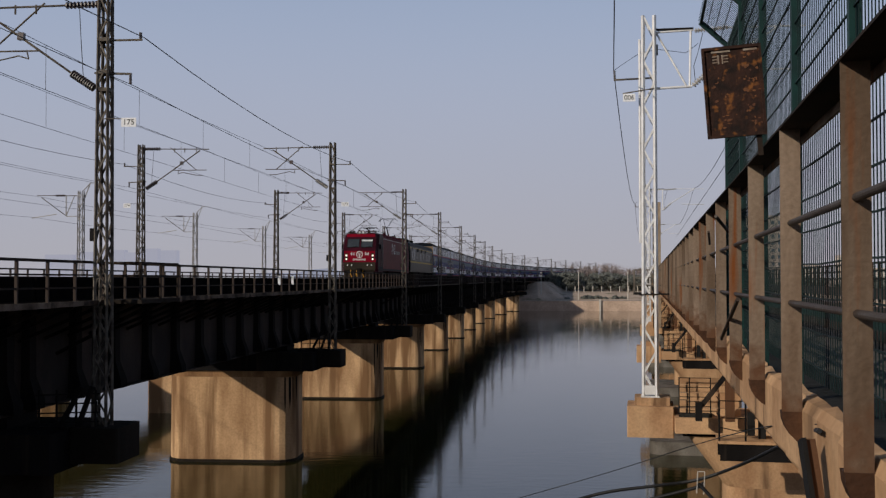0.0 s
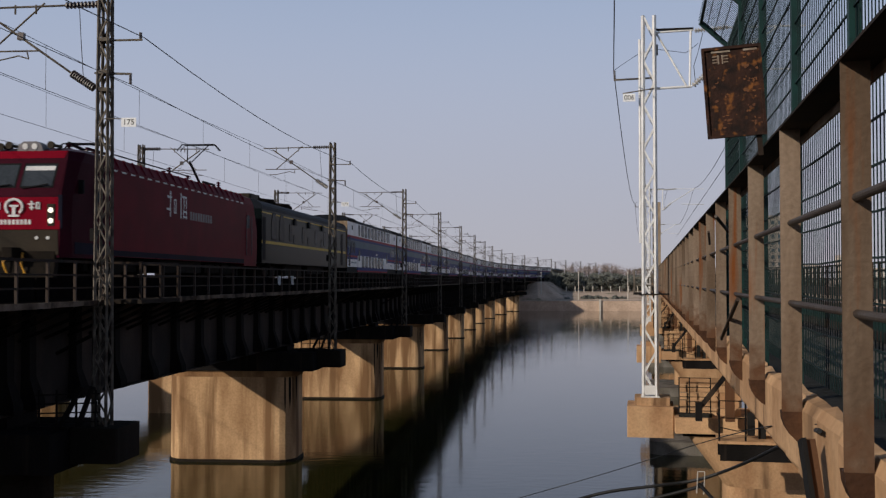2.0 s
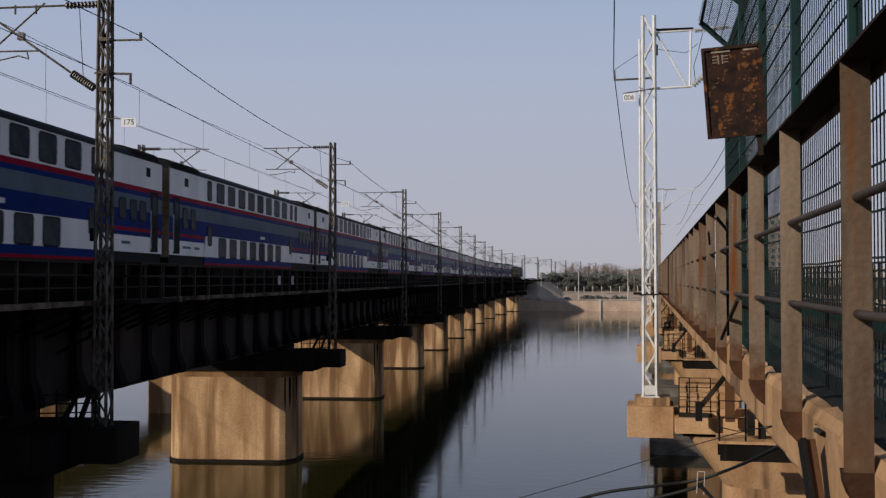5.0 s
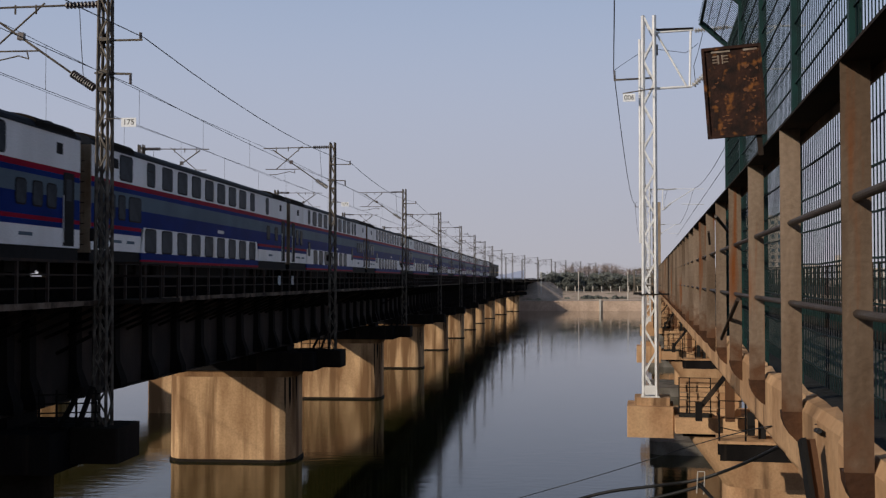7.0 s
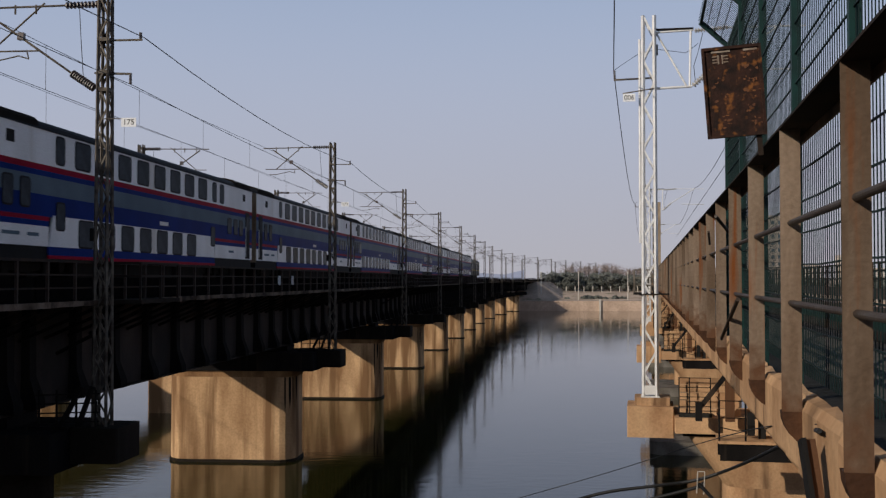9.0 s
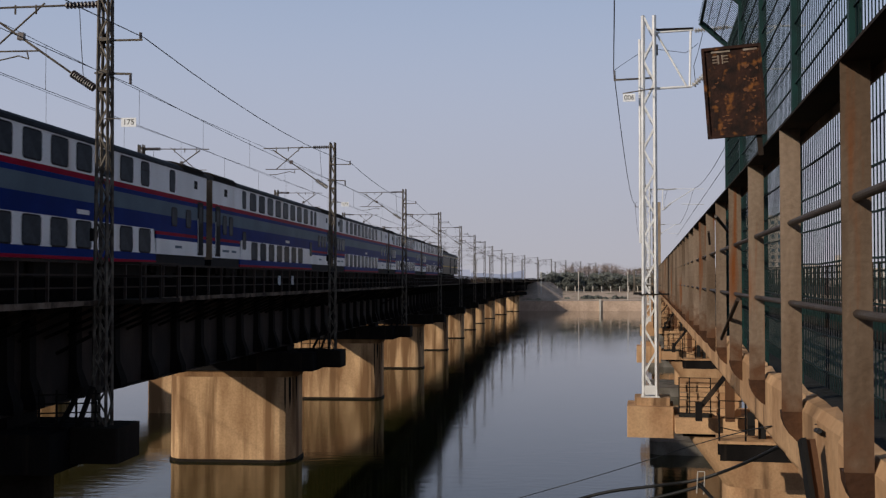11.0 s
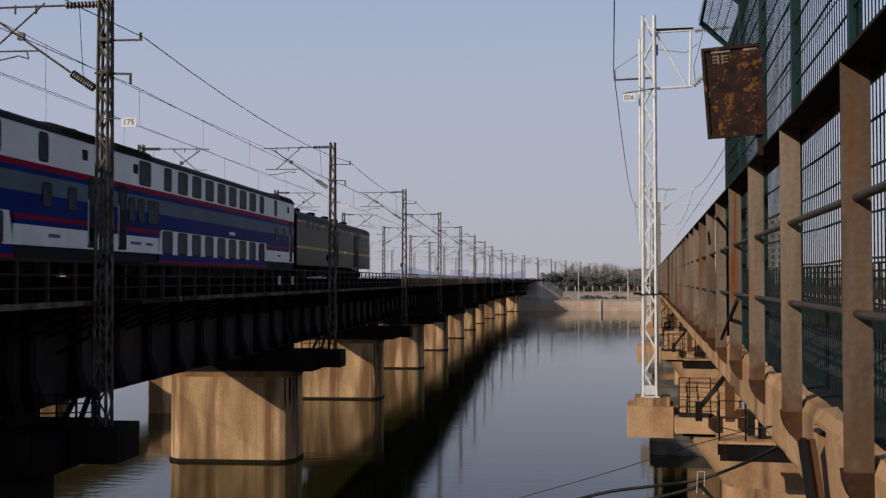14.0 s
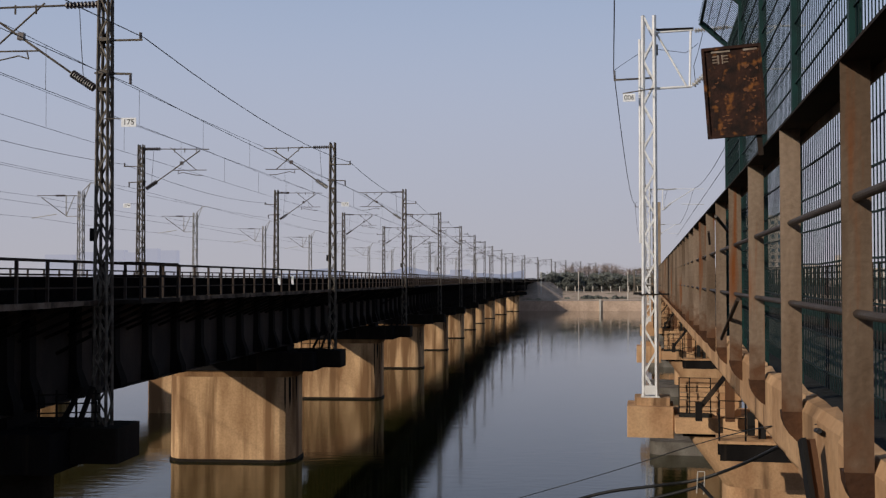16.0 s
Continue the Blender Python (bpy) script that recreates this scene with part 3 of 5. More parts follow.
        part("column", Build().prism(pier_ring(2.0, 1.2, 0.4), -2, Z - 2.304), M_PIER, d).location = (0, 0.5, 0)


make_far_bridge()
old = thing("river_pier", "pale concrete pier standing in the river beyond the bridge", "pier")
part("shaft", Build().prism(pier_ring(1.6, 1.4, 0.4), -2, Z - 7.4), M_PIER, old)
part("head", Build().prism(pier_ring(1.6, 1.4, 0.4), Z - 7.4, Z - 6.8, pier_ring(1.9, 1.6, 0.4)), M_PIER, old)
old.matrix_world = pose(-28.6, 83.5, 0)


def make_access_frame():
    """A dark inspection frame between a pier and its mast footing."""
    g = thing("inspection_ladder", "dark steel inspection ladder and rungs beside the mast footing", "ladder", "inspection ladders")
    for z in (-3.15, -3.4, -3.65, -3.9):
        part("rung", Build().bar((3.9, -0.6, Z + z), (5.7, -0.6, Z + z + 0.06), 0.035), M_GIRDER, g)
    for x in (4.0, 4.5, 5.05, 5.6):
        part("upright", Build().bar((x, -0.6, Z - 4.02), (x, -0.6, Z - 3.0), 0.05), M_GIRDER, g)
    part("brace", Build().bar((4.6, -0.6, Z - 4.0), (5.2, -0.6, Z - 2.9), 0.12), M_GIRDER, g)
    part("brace", Build().bar((5.0, -0.6, Z - 4.3), (5.5, -0.6, Z - 2.9), 0.12), M_GIRDER, g)
    part("shelf", Build().box(3.8, 4.93, -0.9, -0.3, Z - 4.05, Z - 3.96), M_GIRDER, g)
    return g


frame_a = make_access_frame()
frame_a.matrix_world = on_line(PIER_Y)
for k in range(1, 8):
    copy_thing(frame_a, on_line(PIER_Y + k * SPAN))


# ---- the train ----
M_WHITE = mat("coach_white", (0.86, 0.86, 0.88), (0.70, 0.70, 0.71), 0.3, 0, 0.6, 20, 0.03, 0.5, (1, 1, 0.3), (0.50, 0.46, 0.42), 1.0, spec=0.06, cover=-0.06)
M_BLUE = mat("coach_blue", (0.006, 0.030, 0.20), (0.004, 0.021, 0.14), 0.3, 0, 0.6, 20, 0.03, spec=0.004)
M_GREYBLUE = mat("coach_greyblue", (0.135, 0.185, 0.23), (0.105, 0.145, 0.185), 0.3, 0, 0.6, 20, 0.03, spec=0.004)
M_RED = mat("coach_red", (0.33, 0.008, 0.035), (0.25, 0.007, 0.026), 0.3, 0, 0.6, 20, 0.03, spec=0.004)
M_ROOF = mat("coach_roof", (0.020, 0.025, 0.036), (0.011, 0.013, 0.018), 0.5, 0, 0.5, 15, 0.05, spec=0.02)
M_UNDER = mat("underframe", (0.011, 0.010, 0.009), (0.018, 0.014, 0.011), 0.85, 0, 2, 20, 0.2, spec=0.04)
M_GRIME = mat("grimy_end_paint", (0.36, 0.28, 0.20), (0.18, 0.12, 0.07), 0.7, 0, 1.6, 20, 0.1, 0.6, (1, 1, 0.4), (0.10, 0.06, 0.04), 1.0, spec=0.1)
M_GLASS = mat("coach_glass", (0.060, 0.070, 0.085), (0.038, 0.046, 0.056), 0.1, 0, 1, 10, 0, spec=0.006)
M_FRAME = mat("window_rubber", (0.012, 0.012, 0.014), (0.008, 0.008, 0.009), 0.7, 0, 4, 30, 0, spec=0.08)
M_GREEN = mat("coach_green", (0.006, 0.010, 0.011), (0.004, 0.006, 0.007), 0.3, 0, 0.8, 20, 0.03, spec=0.018)
M_YELLOW = mat("stripe_yellow", (0.60, 0.42, 0.05), (0.45, 0.3, 0.04), 0.5, 0, 2, 20, 0, spec=0.15)
M_LOCO = mat("loco_red", (0.25, 0.007, 0.020), (0.17, 0.006, 0.016), 0.3, 0, 0.6, 20, 0.03, spec=0.004)
M_MAROON = mat("loco_maroon", (0.055, 0.010, 0.019), (0.036, 0.008, 0.014), 0.3, 0, 0.6, 20, 0.03, spec=0.004)
M_LOCOSIDE = mat("loco_side", (0.155, 0.010, 0.021), (0.105, 0.008, 0.016), 0.4, 0, 0.7, 20, 0.03, spec=0.012)
M_LOCOGREY = mat("loco_grey", (0.22, 0.21, 0.22), (0.15, 0.14, 0.15), 0.45, 0, 0.7, 20, 0.03, spec=0.15)
M_NAVY = mat("loco_navy", (0.018, 0.018, 0.035), (0.014, 0.014, 0.022), 0.35, 0, 0.7, 20, 0.03, spec=0.004)
M_SKIRT = mat("loco_skirt", (0.038, 0.028, 0.018), (0.024, 0.018, 0.012), 0.6, 0, 1.5, 20, 0.1, spec=0.15)
M_LETTER = mat("letter_white", (0.72, 0.72, 0.72), (0.6, 0.6, 0.6), 0.5, 0, 5, 30, 0)
M_LAMP = glow("headlight", (1.0, 0.90, 0.76), 0.85)
M_AMBER = mat("amber_gear", (0.75, 0.38, 0.03), (0.6, 0.27, 0.02), 0.5, 0, 6, 30, 0)
CAR, VAN, SPEED = 27.35, 24.4, 31.0
HALF = 1.552


def make_bogies(t, ys, hl=1.25, axles=2):
    for y in ys:
        b = Build()
        for s in (-1, 1):
            b.box(*sorted((s * 0.95, s * 1.12)), y - hl - 0.5, y + hl + 0.5, 0.36, 0.74)
            b.box(*sorted((s * 0.9, s * 1.2)), y - 0.4, y + 0.4, 0.3, 0.8)
        b.box(-1, 1, y - 0.25, y + 0.25, 0.5, 0.85)
        # solid blocks as brake rigging, added to close sky gaps between the axles
        b.box(-0.66, 0.66, y - hl + 0.48, y + hl - 0.48, 0.16, 0.92)
        for k in (-hl - 0.56, hl + 0.50):
            b.box(-0.9, 0.9, y + k, y + k + 0.06, 0.14, 0.80)
        for s in (-1, 1):
            for k in (-hl, hl):
                b.box(*sorted((s * 1.0, s * 1.22)), y + k - 0.17, y + k + 0.17, 0.28, 0.64)
                b.bar((s * 1.1, y + k * 0.55, 0.66), (s * 1.1, y + k * 0.55, 0.98), 0.2, n=8)
        bo = part("bogie", b, M_UNDER, t)
        for i in range(axles):
            wy = y - hl + 2 * hl * i / (axles - 1)
            w = Build()
            for x in (-0.75, 0.75):
                w.bar((x - 0.065, wy, 0.457), (x + 0.065, wy, 0.457), 0.914, n=18)
            w.bar((-0.75, wy, 0.457), (0.75, wy, 0.457), 0.16, n=8)
            part("wheelset", w, M_UNDER, bo)


def panel(t, name, material, y0, y1, z0, z1, out=0.0):
    """A painted panel on each side of a car."""
    for s in (-1, 1):
        part(name, Build().box(*sorted((s * (HALF - 0.045), s * (HALF + out))), y0, y1, z0, z1), material, t)


def slanted(t, name, material, y0, y1, z0, z1, lean):
    """A panel whose ends lean by lean metres."""
    for s in (-1, 1):
        part(name, Build().along_x([(y0, z0), (y1, z0), (y1 - lean, z1), (y0 + lean, z1)], *sorted((s * (HALF - 0.045), s * (HALF + 0.002)))), material, t)


def round_rect(w, h, r, n=3):
    ring = []
    for cx, cz, a0 in ((w / 2 - r, -h / 2 + r, -90), (w / 2 - r, h / 2 - r, 0), (-w / 2 + r, h / 2 - r, 90), (-w / 2 + r, -h / 2 + r, 180)):
        for i in range(n + 1):
            a = radians(a0 + 90 * i / n)
            ring.append((cx + r * math.cos(a), cz + r * math.sin(a)))
    return ring


def window_kit(w, h, split=False):
    r = min(0.13, w * 0.3)
    fr = mesh("window", Build().along_x(round_rect(w, h, r), -0.010, 0.010), M_FRAME)
    pane = mesh("pane", Build().along_x(round_rect(w - 0.10, h - 0.10, r * 0.8), -0.012, 0.012), M_GLASS)
    bar = mesh("sash", Build().box(-0.016, 0.016, -w / 2 + 0.05, w / 2 - 0.05, h * 0.12, h * 0.12 + 0.035), M_FRAME) if split else None
    return fr, pane, bar


def window(t, kit, s, y, z):
    fr, pane, bar = kit
    o = part("window", fr, None, t)
    o.location = (s * HALF, y, z)
    part("pane", pane, None, o).location = (s * 0.006, 0, 0)
    if bar:
        part("sash", bar, None, o).location = (s * 0.006, 0, 0)


def arched(z0, rise, power, over=0.01, n=16):
    return [(-(HALF + over) * math.cos(math.pi * i / n), z0 + rise * max(0.0, math.sin(math.pi * i / n)) ** power) for i in range(n + 1)]


def make_double_decker(variant):
    t = thing("double_deck_coach", "white, blue and grey double-deck passenger coach with red lines", "railway coach", "coaches of the train")
    L = 13.25
    part("body", Build().along_y([(-HALF + 0.05, 0.66), (-HALF + 0.05, 4.36), (HALF - 0.05, 4.36), (HALF - 0.05, 0.66)], -L + 0.02, L - 0.02), M_FRAME, t)
    part("roof", Build().along_y(arched(4.38, 0.42, 0.7), -L, L), M_ROOF, t)
    for y0, y1 in ((-L + 0.35, -L + 3.6), (L - 3.0, L - 0.35)):
        part("roof_unit", Build().along_y(arched(4.40, 0.46, 0.55, 0.02), y0, y1), M_UNDER, t, "dark roof-end ventilation unit")
    part("roof_box", Build().box(-0.7, 0.7, L - 0.5, L - 0.05, 4.7, 4.95, 0.05), M_SKIRT, t)
    panel(t, "upper_panel", M_WHITE, -L, L, 3.38, 4.40)
    panel(t, "red_line", M_RED, -L, L, 3.21, 3.38, 0.003)
    panel(t, "blue_line", M_BLUE, -L, L, 3.05, 3.21)
    panel(t, "grey_panel", M_GREYBLUE, -L, L, 2.52, 3.05)
    panel(t, "blue_panel", M_BLUE, -L, L, 1.90, 2.52)
    slanted(t, "lower_panel", M_WHITE, -8.9, 7.2, 1.05, 1.95, 0.25)
    for y0, y1 in ((-L, -8.92), (7.22, L)):
        panel(t, "end_red_line", M_RED, y0, y1, 1.78, 1.90, 0.002)
        panel(t, "end_panel", M_WHITE, y0, y1, 1.05, 1.62)
        panel(t, "end_blue_panel", M_BLUE, y0, y1, 1.62, 1.78)
    panel(t, "sill_panel", M_BLUE, -8.9, 7.2, 0.80, 1.05)
    panel(t, "sill_line", M_RED, -8.9, 7.2, 0.70, 0.80, 0.002)
    big, slim, small = window_kit(1.18, 0.88), window_kit(0.64, 0.86), window_kit(0.66, 0.74)
    split = window_kit(0.84, 0.88, True)
    for s in (-1, 1):
        if variant == 0:
            for i in range(9):
                y = -7.95 + i * 1.75
                window(t, split if i in (0, 8) else big, s, y, 3.88)
                window(t, big, s, y, 1.49)
            window(t, big, s, -10.35, 3.88)
            window(t, slim, s, 8.95, 3.88)
            mids = ((-11.6, slim), (-10.7, slim), (-9.5, big), (9.2, small), (10.9, small))
        else:
            for i in range(8):
                window(t, big, s, -6.6 + i * 1.72, 3.88)
            for y in (-8.2, 7.1, 8.2):
                window(t, slim, s, y, 3.88)
            for i in range(7):
                window(t, big, s, -6.6 + i * 1.72 + 0.3, 1.49)
            window(t, slim, s, -8.15, 1.95)
            window(t, slim, s, 6.9, 1.95)
            mids = ((-11.4, slim), (-10.4, slim), (9.4, small), (10.4, small), (11.3, small))
        for y, kit in mids:
            window(t, kit, s, y, 2.52)
        part("vent", Build().box(*sorted((s * HALF, s * (HALF + 0.012))), -11.5, -11.05, 3.8, 4.13), M_FRAME, t)
        part("vent", Build().box(*sorted((s * HALF, s * (HALF + 0.012))), 11.6, 12.0, 3.8, 4.13), M_FRAME, t)
        for y in (-12.45, 12.45):
            d = part("door", Build().box(*sorted((s * (HALF - 0.03), s * (HALF + 0.008))), y - 0.38, y + 0.38, 1.1, 3.3), M_FRAME, t)
            part("pane", Build().box(*sorted((s * HALF, s * (HALF + 0.014))), y - 0.2, y + 0.2, 2.45, 3.1), M_GLASS, d)
            part("handrail", Build().bar((s * (HALF + 0.05), y - 0.46, 1.2), (s * (HALF + 0.05), y - 0.46, 2.6), 0.035, n=6), M_LETTER, t)
        part("route_board", Build().box(*sorted((s * HALF, s * (HALF + 0.01))), 0.3, 1.2, 2.12, 2.26), M_LETTER, t, "small white route board")
        for y, w in ((-11.2, 1.0), (-9.9, 0.7), (9.7, 0.8)):
            part("lettering", Build().box(*sorted((s * HALF, s * (HALF + 0.008))), y - w / 2, y + w / 2, 1.32, 1.42), M_GREYBLUE, t)
    part("gangway", Build().box(-0.85, 0.85, -CAR / 2 + 0.03, -L, 1.0, 3.6), M_FRAME, t)
    part("gangway", Build().box(-0.85, 0.85, L, CAR / 2 - 0.03, 1.0, 3.6), M_FRAME, t)
    for y in (-9.6, 9.6):
        part("end_underframe", Build().box(-1.4, 1.4, y - 3.3, y + 3.3, 0.74, 1.06, 0.1), M_UNDER, t)
    for y, d in ((-L, -0.03), (L, 0.03)):
        e = part("end_wall", Build().box(-HALF + 0.005, HALF - 0.005, *sorted((y, y + d)), 0.95, 4.37), M_GRIME, t, "grimy sunlit end wall with rust streaks")
        part("end_door", Build().box(-0.72, 0.72, *sorted((y + d, y + d * 1.4)), 1.05, 3.55), M_FRAME, e)
        for x in (-1.25, -1.05, 1.05, 1.25):
            part("end_rib", Build().box(x - 0.03, x + 0.03, *sorted((y + d, y + d * 2.2)), 1.0, 4.2), M_GRIME, e)
        for k in range(9):
            part("ladder_rung", Build().bar((1.05, y + d * 2.6, 1.2 + k * 0.33), (1.35, y + d * 2.6, 1.2 + k * 0.33), 0.025), M_UNDER, e)
    for y in (-7.05, 7.05):
        part("air_tank", Build().bar((-1.1, y, 0.5), (1.1, y, 0.5), 0.42, n=10), M_UNDER, t)
    for s in (-1, 1):
        part("gutter", Build().box(*sorted((s * (HALF - 0.01), s * (HALF + 0.03))), -L, L, 4.37, 4.41), M_ROOF, t)
    for y0, y1 in ((-6.6, -2.4), (-2.0, 2.6), (2.9, 6.6)):
        part("equipment_box", Build().box(-1.25, 1.25, y0, y1, 0.14, 0.72, 0.1), M_UNDER, t)
    make_bogies(t, (-9.6, 9.6))
    return t


def make_van(kind):
    """A green van: kind 0 has a generator, 1 carries baggage."""
    t = thing("generator_van" if kind == 0 else "baggage_van", "dark green railway van with yellow stripes and roof vents", "railway van", "vans of the train")
    pitch = CAR if kind else VAN
    L = pitch / 2 - 0.35
    q = L / 12.95
    part("body", Build().along_y([(-HALF, 0.95), (-HALF, 3.72), (HALF, 3.72), (HALF, 0.95)], -L, L), M_GREEN, t)
    part("roof", Build().along_y(arched(3.70, 0.62, 0.75, 0.02), -L - 0.02, L + 0.02), M_ROOF, t)
    split, low, tall = window_kit(0.72, 0.95, True), window_kit(0.80, 0.42), window_kit(1.2, 1.15)
    for s in (-1, 1):
        for y0, y1 in ((-L, -2.2), (-0.2, 6.0), (7.9, L - 0.1)) if kind else ((-L, L),):
            part("stripe", Build().box(*sorted((s * (HALF - 0.02), s * (HALF + 0.004))), y0, y1, 1.95, 2.10), M_YELLOW, t)
            part("upper_stripe", Build().box(*sorted((s * (HALF - 0.02), s * (HALF + 0.004))), y0, y1, 3.50, 3.57), M_YELLOW, t)
        if kind:
            for y in (-1.2, 6.95):
                d = part("door", Build().box(*sorted((s * HALF, s * (HALF + 0.02))), y - 0.9, y + 0.9, 1.05, 3.4), M_FRAME, t)
                part("pane", Build().box(*sorted((s * HALF, s * (HALF + 0.03))), y - 0.55, y - 0.2, 2.3, 3.1), M_GLASS, d)
                part("pane", Build().box(*sorted((s * HALF, s * (HALF + 0.03))), y + 0.2, y + 0.5, 2.3, 3.1), M_GLASS, d)
                part("handrail", Build().bar((s * (HALF + 0.05), y - 0.7, 1.3), (s * (HALF + 0.05), y - 0.7, 2.4), 0.03, n=6), M_GREYBLUE, d)
            for y in (-10.2, -8.6, -7.0, -4.6, 0.9, 2.3, 3.7, 8.6):
                window(t, low, s, y, 3.42)
            for y in (9.9, 11.1, 12.1):
                window(t, split, s, y, 2.72)
            part("route_board", Build().box(*sorted((s * HALF, s * (HALF + 0.01))), 1.7, 2.7, 1.94, 2.12), M_LETTER, t, "small white route board")
        else:
            for y in (-10.2, -8.3):
                window(t, tall, s, y * q, 2.75)
                window(t, low, s, y * q, 3.42)
            for y in (-6.0, -2.4, 1.6, 4.6, 6.9, 8.4):
                window(t, split, s, y * q, 2.72)
            for y in (-4.6, -0.8, 3.2):
                window(t, window_kit(0.5, 0.5), s, y, 2.4)
                part("louvre", Build().box(*sorted((s * HALF, s * (HALF + 0.08))), y - 0.25, y + 0.25, 3.2, 3.55), M_FRAME, t)
            part("door", Build().box(*sorted((s * HALF, s * (HALF + 0.01))), 9.9, 10.7, 1.1, 3.3), M_FRAME, t)
            part("door", Build().box(*sorted((s * HALF, s * (HALF + 0.01))), -11.7, -11.1, 1.1, 3.3), M_FRAME, t)
    if kind:
        for y in (-11.5, -6.9, -2.3, 2.3, 6.0, 9.8):
            part("roof_vent", Build().lathe([(0.16, 4.2), (0.16, 4.42), (0.3, 4.44), (0.3, 4.6), (0.12, 4.66)], 12, (0.0, y)), M_UNDER, t)
    else:
        for i, y in enumerate((-9.5, -8.0, -6.3, -4.4, -2.4, -0.4)):
            part("roof_fan", Build().lathe([(0.45 if i % 2 else 0.75, 4.15), (0.45 if i % 2 else 0.8, 4.55), (0.2, 4.62)], 14, (0.0, y)), M_UNDER, t)
        part("roof_hatch", Build().box(-0.9, 0.9, -11.6, -10.0, 4.1, 4.5, 0.1), M_SKIRT, t)
    part("gangway", Build().box(-0.8, 0.8, -pitch / 2 + 0.03, -L, 1.0, 3.4), M_FRAME, t)
    part("gangway", Build().box(-0.8, 0.8, L, pitch / 2 - 0.03, 1.0, 3.4), M_FRAME, t)
    part("equipment_box", Build().box(-1.2, 1.2, -5.5, -1.0, 0.3, 0.95, 0.1), M_UNDER, t)
    part("equipment_box", Build().box(-1.2, 1.2, 0.5, 5.0, 0.45, 0.95, 0.1), M_UNDER, t)
    make_bogies(t, (-9.2 * q, 9.2 * q))
    return t


def make_loco():
    t = thing("locomotive", "dark red electric locomotive with a raised pantograph and lit headlights", "locomotive")
    N = 11.5

    def ring(yf, hw, deep, flat, yb):
        return [(-hw, yb), (-hw, yf + deep), (-flat, yf), (flat, yf), (hw, yf + deep), (hw, yb)]

    def loft(levels, yb):
        b = Build()
        rings = [[(x, y, z) for x, y in reversed(ring(yf, hw, deep, flat, yb))] for z, yf, hw, deep, flat in levels]
        n = 6
        b.add([p for r in rings for p in r], [tuple(range(n)), tuple(reversed(range(n * (len(rings) - 1), n * len(rings))))] +
              [(k * n + i, (k + 1) * n + i, (k + 1) * n + (i + 1) % n, k * n + (i + 1) % n) for k in range(len(rings) - 1) for i in range(n)])
        return b
    front = [(0.72, -N + 0.05, 1.54, 0.55, 1.36), (1.5, -N, 1.55, 0.5, 1.42), (2.5, -N + 0.04, 1.55, 0.55, 1.42), (3.55, -N + 0.62, 1.55, 0.6, 1.36), (3.86, -N + 0.95, 1.50, 0.7, 1.24), (4.0, -N + 1.5, 1.2, 0.8, 0.9)]
    part("front_cab", loft(front, -8.0), M_MAROON, t, "dark maroon chamfered driving cab")
    back = part("rear_cab", loft(front, -8.6), M_LOCOSIDE, t, "dark red rear driving cab")
    back.rotation_euler = (0, 0, math.pi)
    part("body", Build().along_y([(-HALF, 0.82), (-HALF, 3.62), (-HALF + 0.22, 3.98), (HALF - 0.22, 3.98), (HALF, 3.62), (HALF, 0.82)], -8.0, 8.6), M_LOCOSIDE, t)
    for s in (-1, 1):
        part("lower_band", Build().box(*sorted((s * (HALF - 0.01), s * (HALF + 0.004))), -8.0, 8.6, 0.84, 1.02), M_NAVY, t)
        part("cab_flash", Build().box(*sorted((s * (HALF - 0.01), s * (HALF + 0.004))), -10.75, -8.0, 0.84, 1.18), M_NAVY, t)
        for i in range(20):
            y = -7.8 + i * 0.83
            part("roof_dash", Build().box(*sorted((s * (HALF - 0.01), s * (HALF + 0.006))), y, y + 0.42, 3.52, 3.57), M_LETTER, t)
            part("roof_rib", Build().bar((s * (HALF + 0.0), y + 0.62, 3.62), (s * (HALF - 0.20), y + 0.62, 3.985), 0.06), M_LOCOSIDE, t)
        for y in (-8.9, 9.3):
            d = part("cab_door", Build().box(*sorted((s * (HALF - 0.03), s * (HALF + 0.012))), y - 0.36, y + 0.36, 1.2, 3.2), M_LOCOSIDE if y > 0 else M_MAROON, t)
            part("pane", Build().box(*sorted((s * HALF, s * (HALF + 0.018))), y - 0.22, y + 0.22, 2.45, 3.05), M_GLASS, d)
            for k in (-0.47, 0.47):
                part("handrail", Build().bar((s * (HALF + 0.06), y + k, 1.2), (s * (HALF + 0.06), y + k, 3.0), 0.035, n=6), M_LOCOGREY, d)
        # white stroke blocks of the side emblem
        for y, z, w, h in ((-0.9, 2.95, 0.10, 0.95), (-1.0, 3.2, 0.55, 0.08), (-1.1, 2.75, 0.45, 0.08), (-0.45, 2.9, 0.08, 0.5), (-0.25, 2.9, 0.08, 0.5), (-0.35, 3.12, 0.3, 0.07), (-0.35, 2.66, 0.3, 0.07),
                           (0.35, 2.95, 0.1, 0.95), (0.75, 3.3, 0.5, 0.08), (0.72, 3.05, 0.08, 0.4), (1.0, 3.1, 0.08, 0.45), (0.85, 2.55, 0.45, 0.08), (0.85, 2.75, 0.45, 0.07), (0.65, 2.65, 0.07, 0.35), (1.05, 2.65, 0.07, 0.35)):
            part("emblem_stroke", Build().box(*sorted((s * HALF, s * (HALF + 0.006))), y - 1.1 - w / 2, y - 1.1 + w / 2, z - h / 2 - 0.1, z + h / 2 - 0.1), M_LETTER, t)
        for i in range(9):
            part("figure_bar", Build().box(*sorted((s * HALF, s * (HALF + 0.006))), 0.4 + i * 0.34, 0.62 + i * 0.34, 2.38, 2.70), M_LOCOGREY, t)

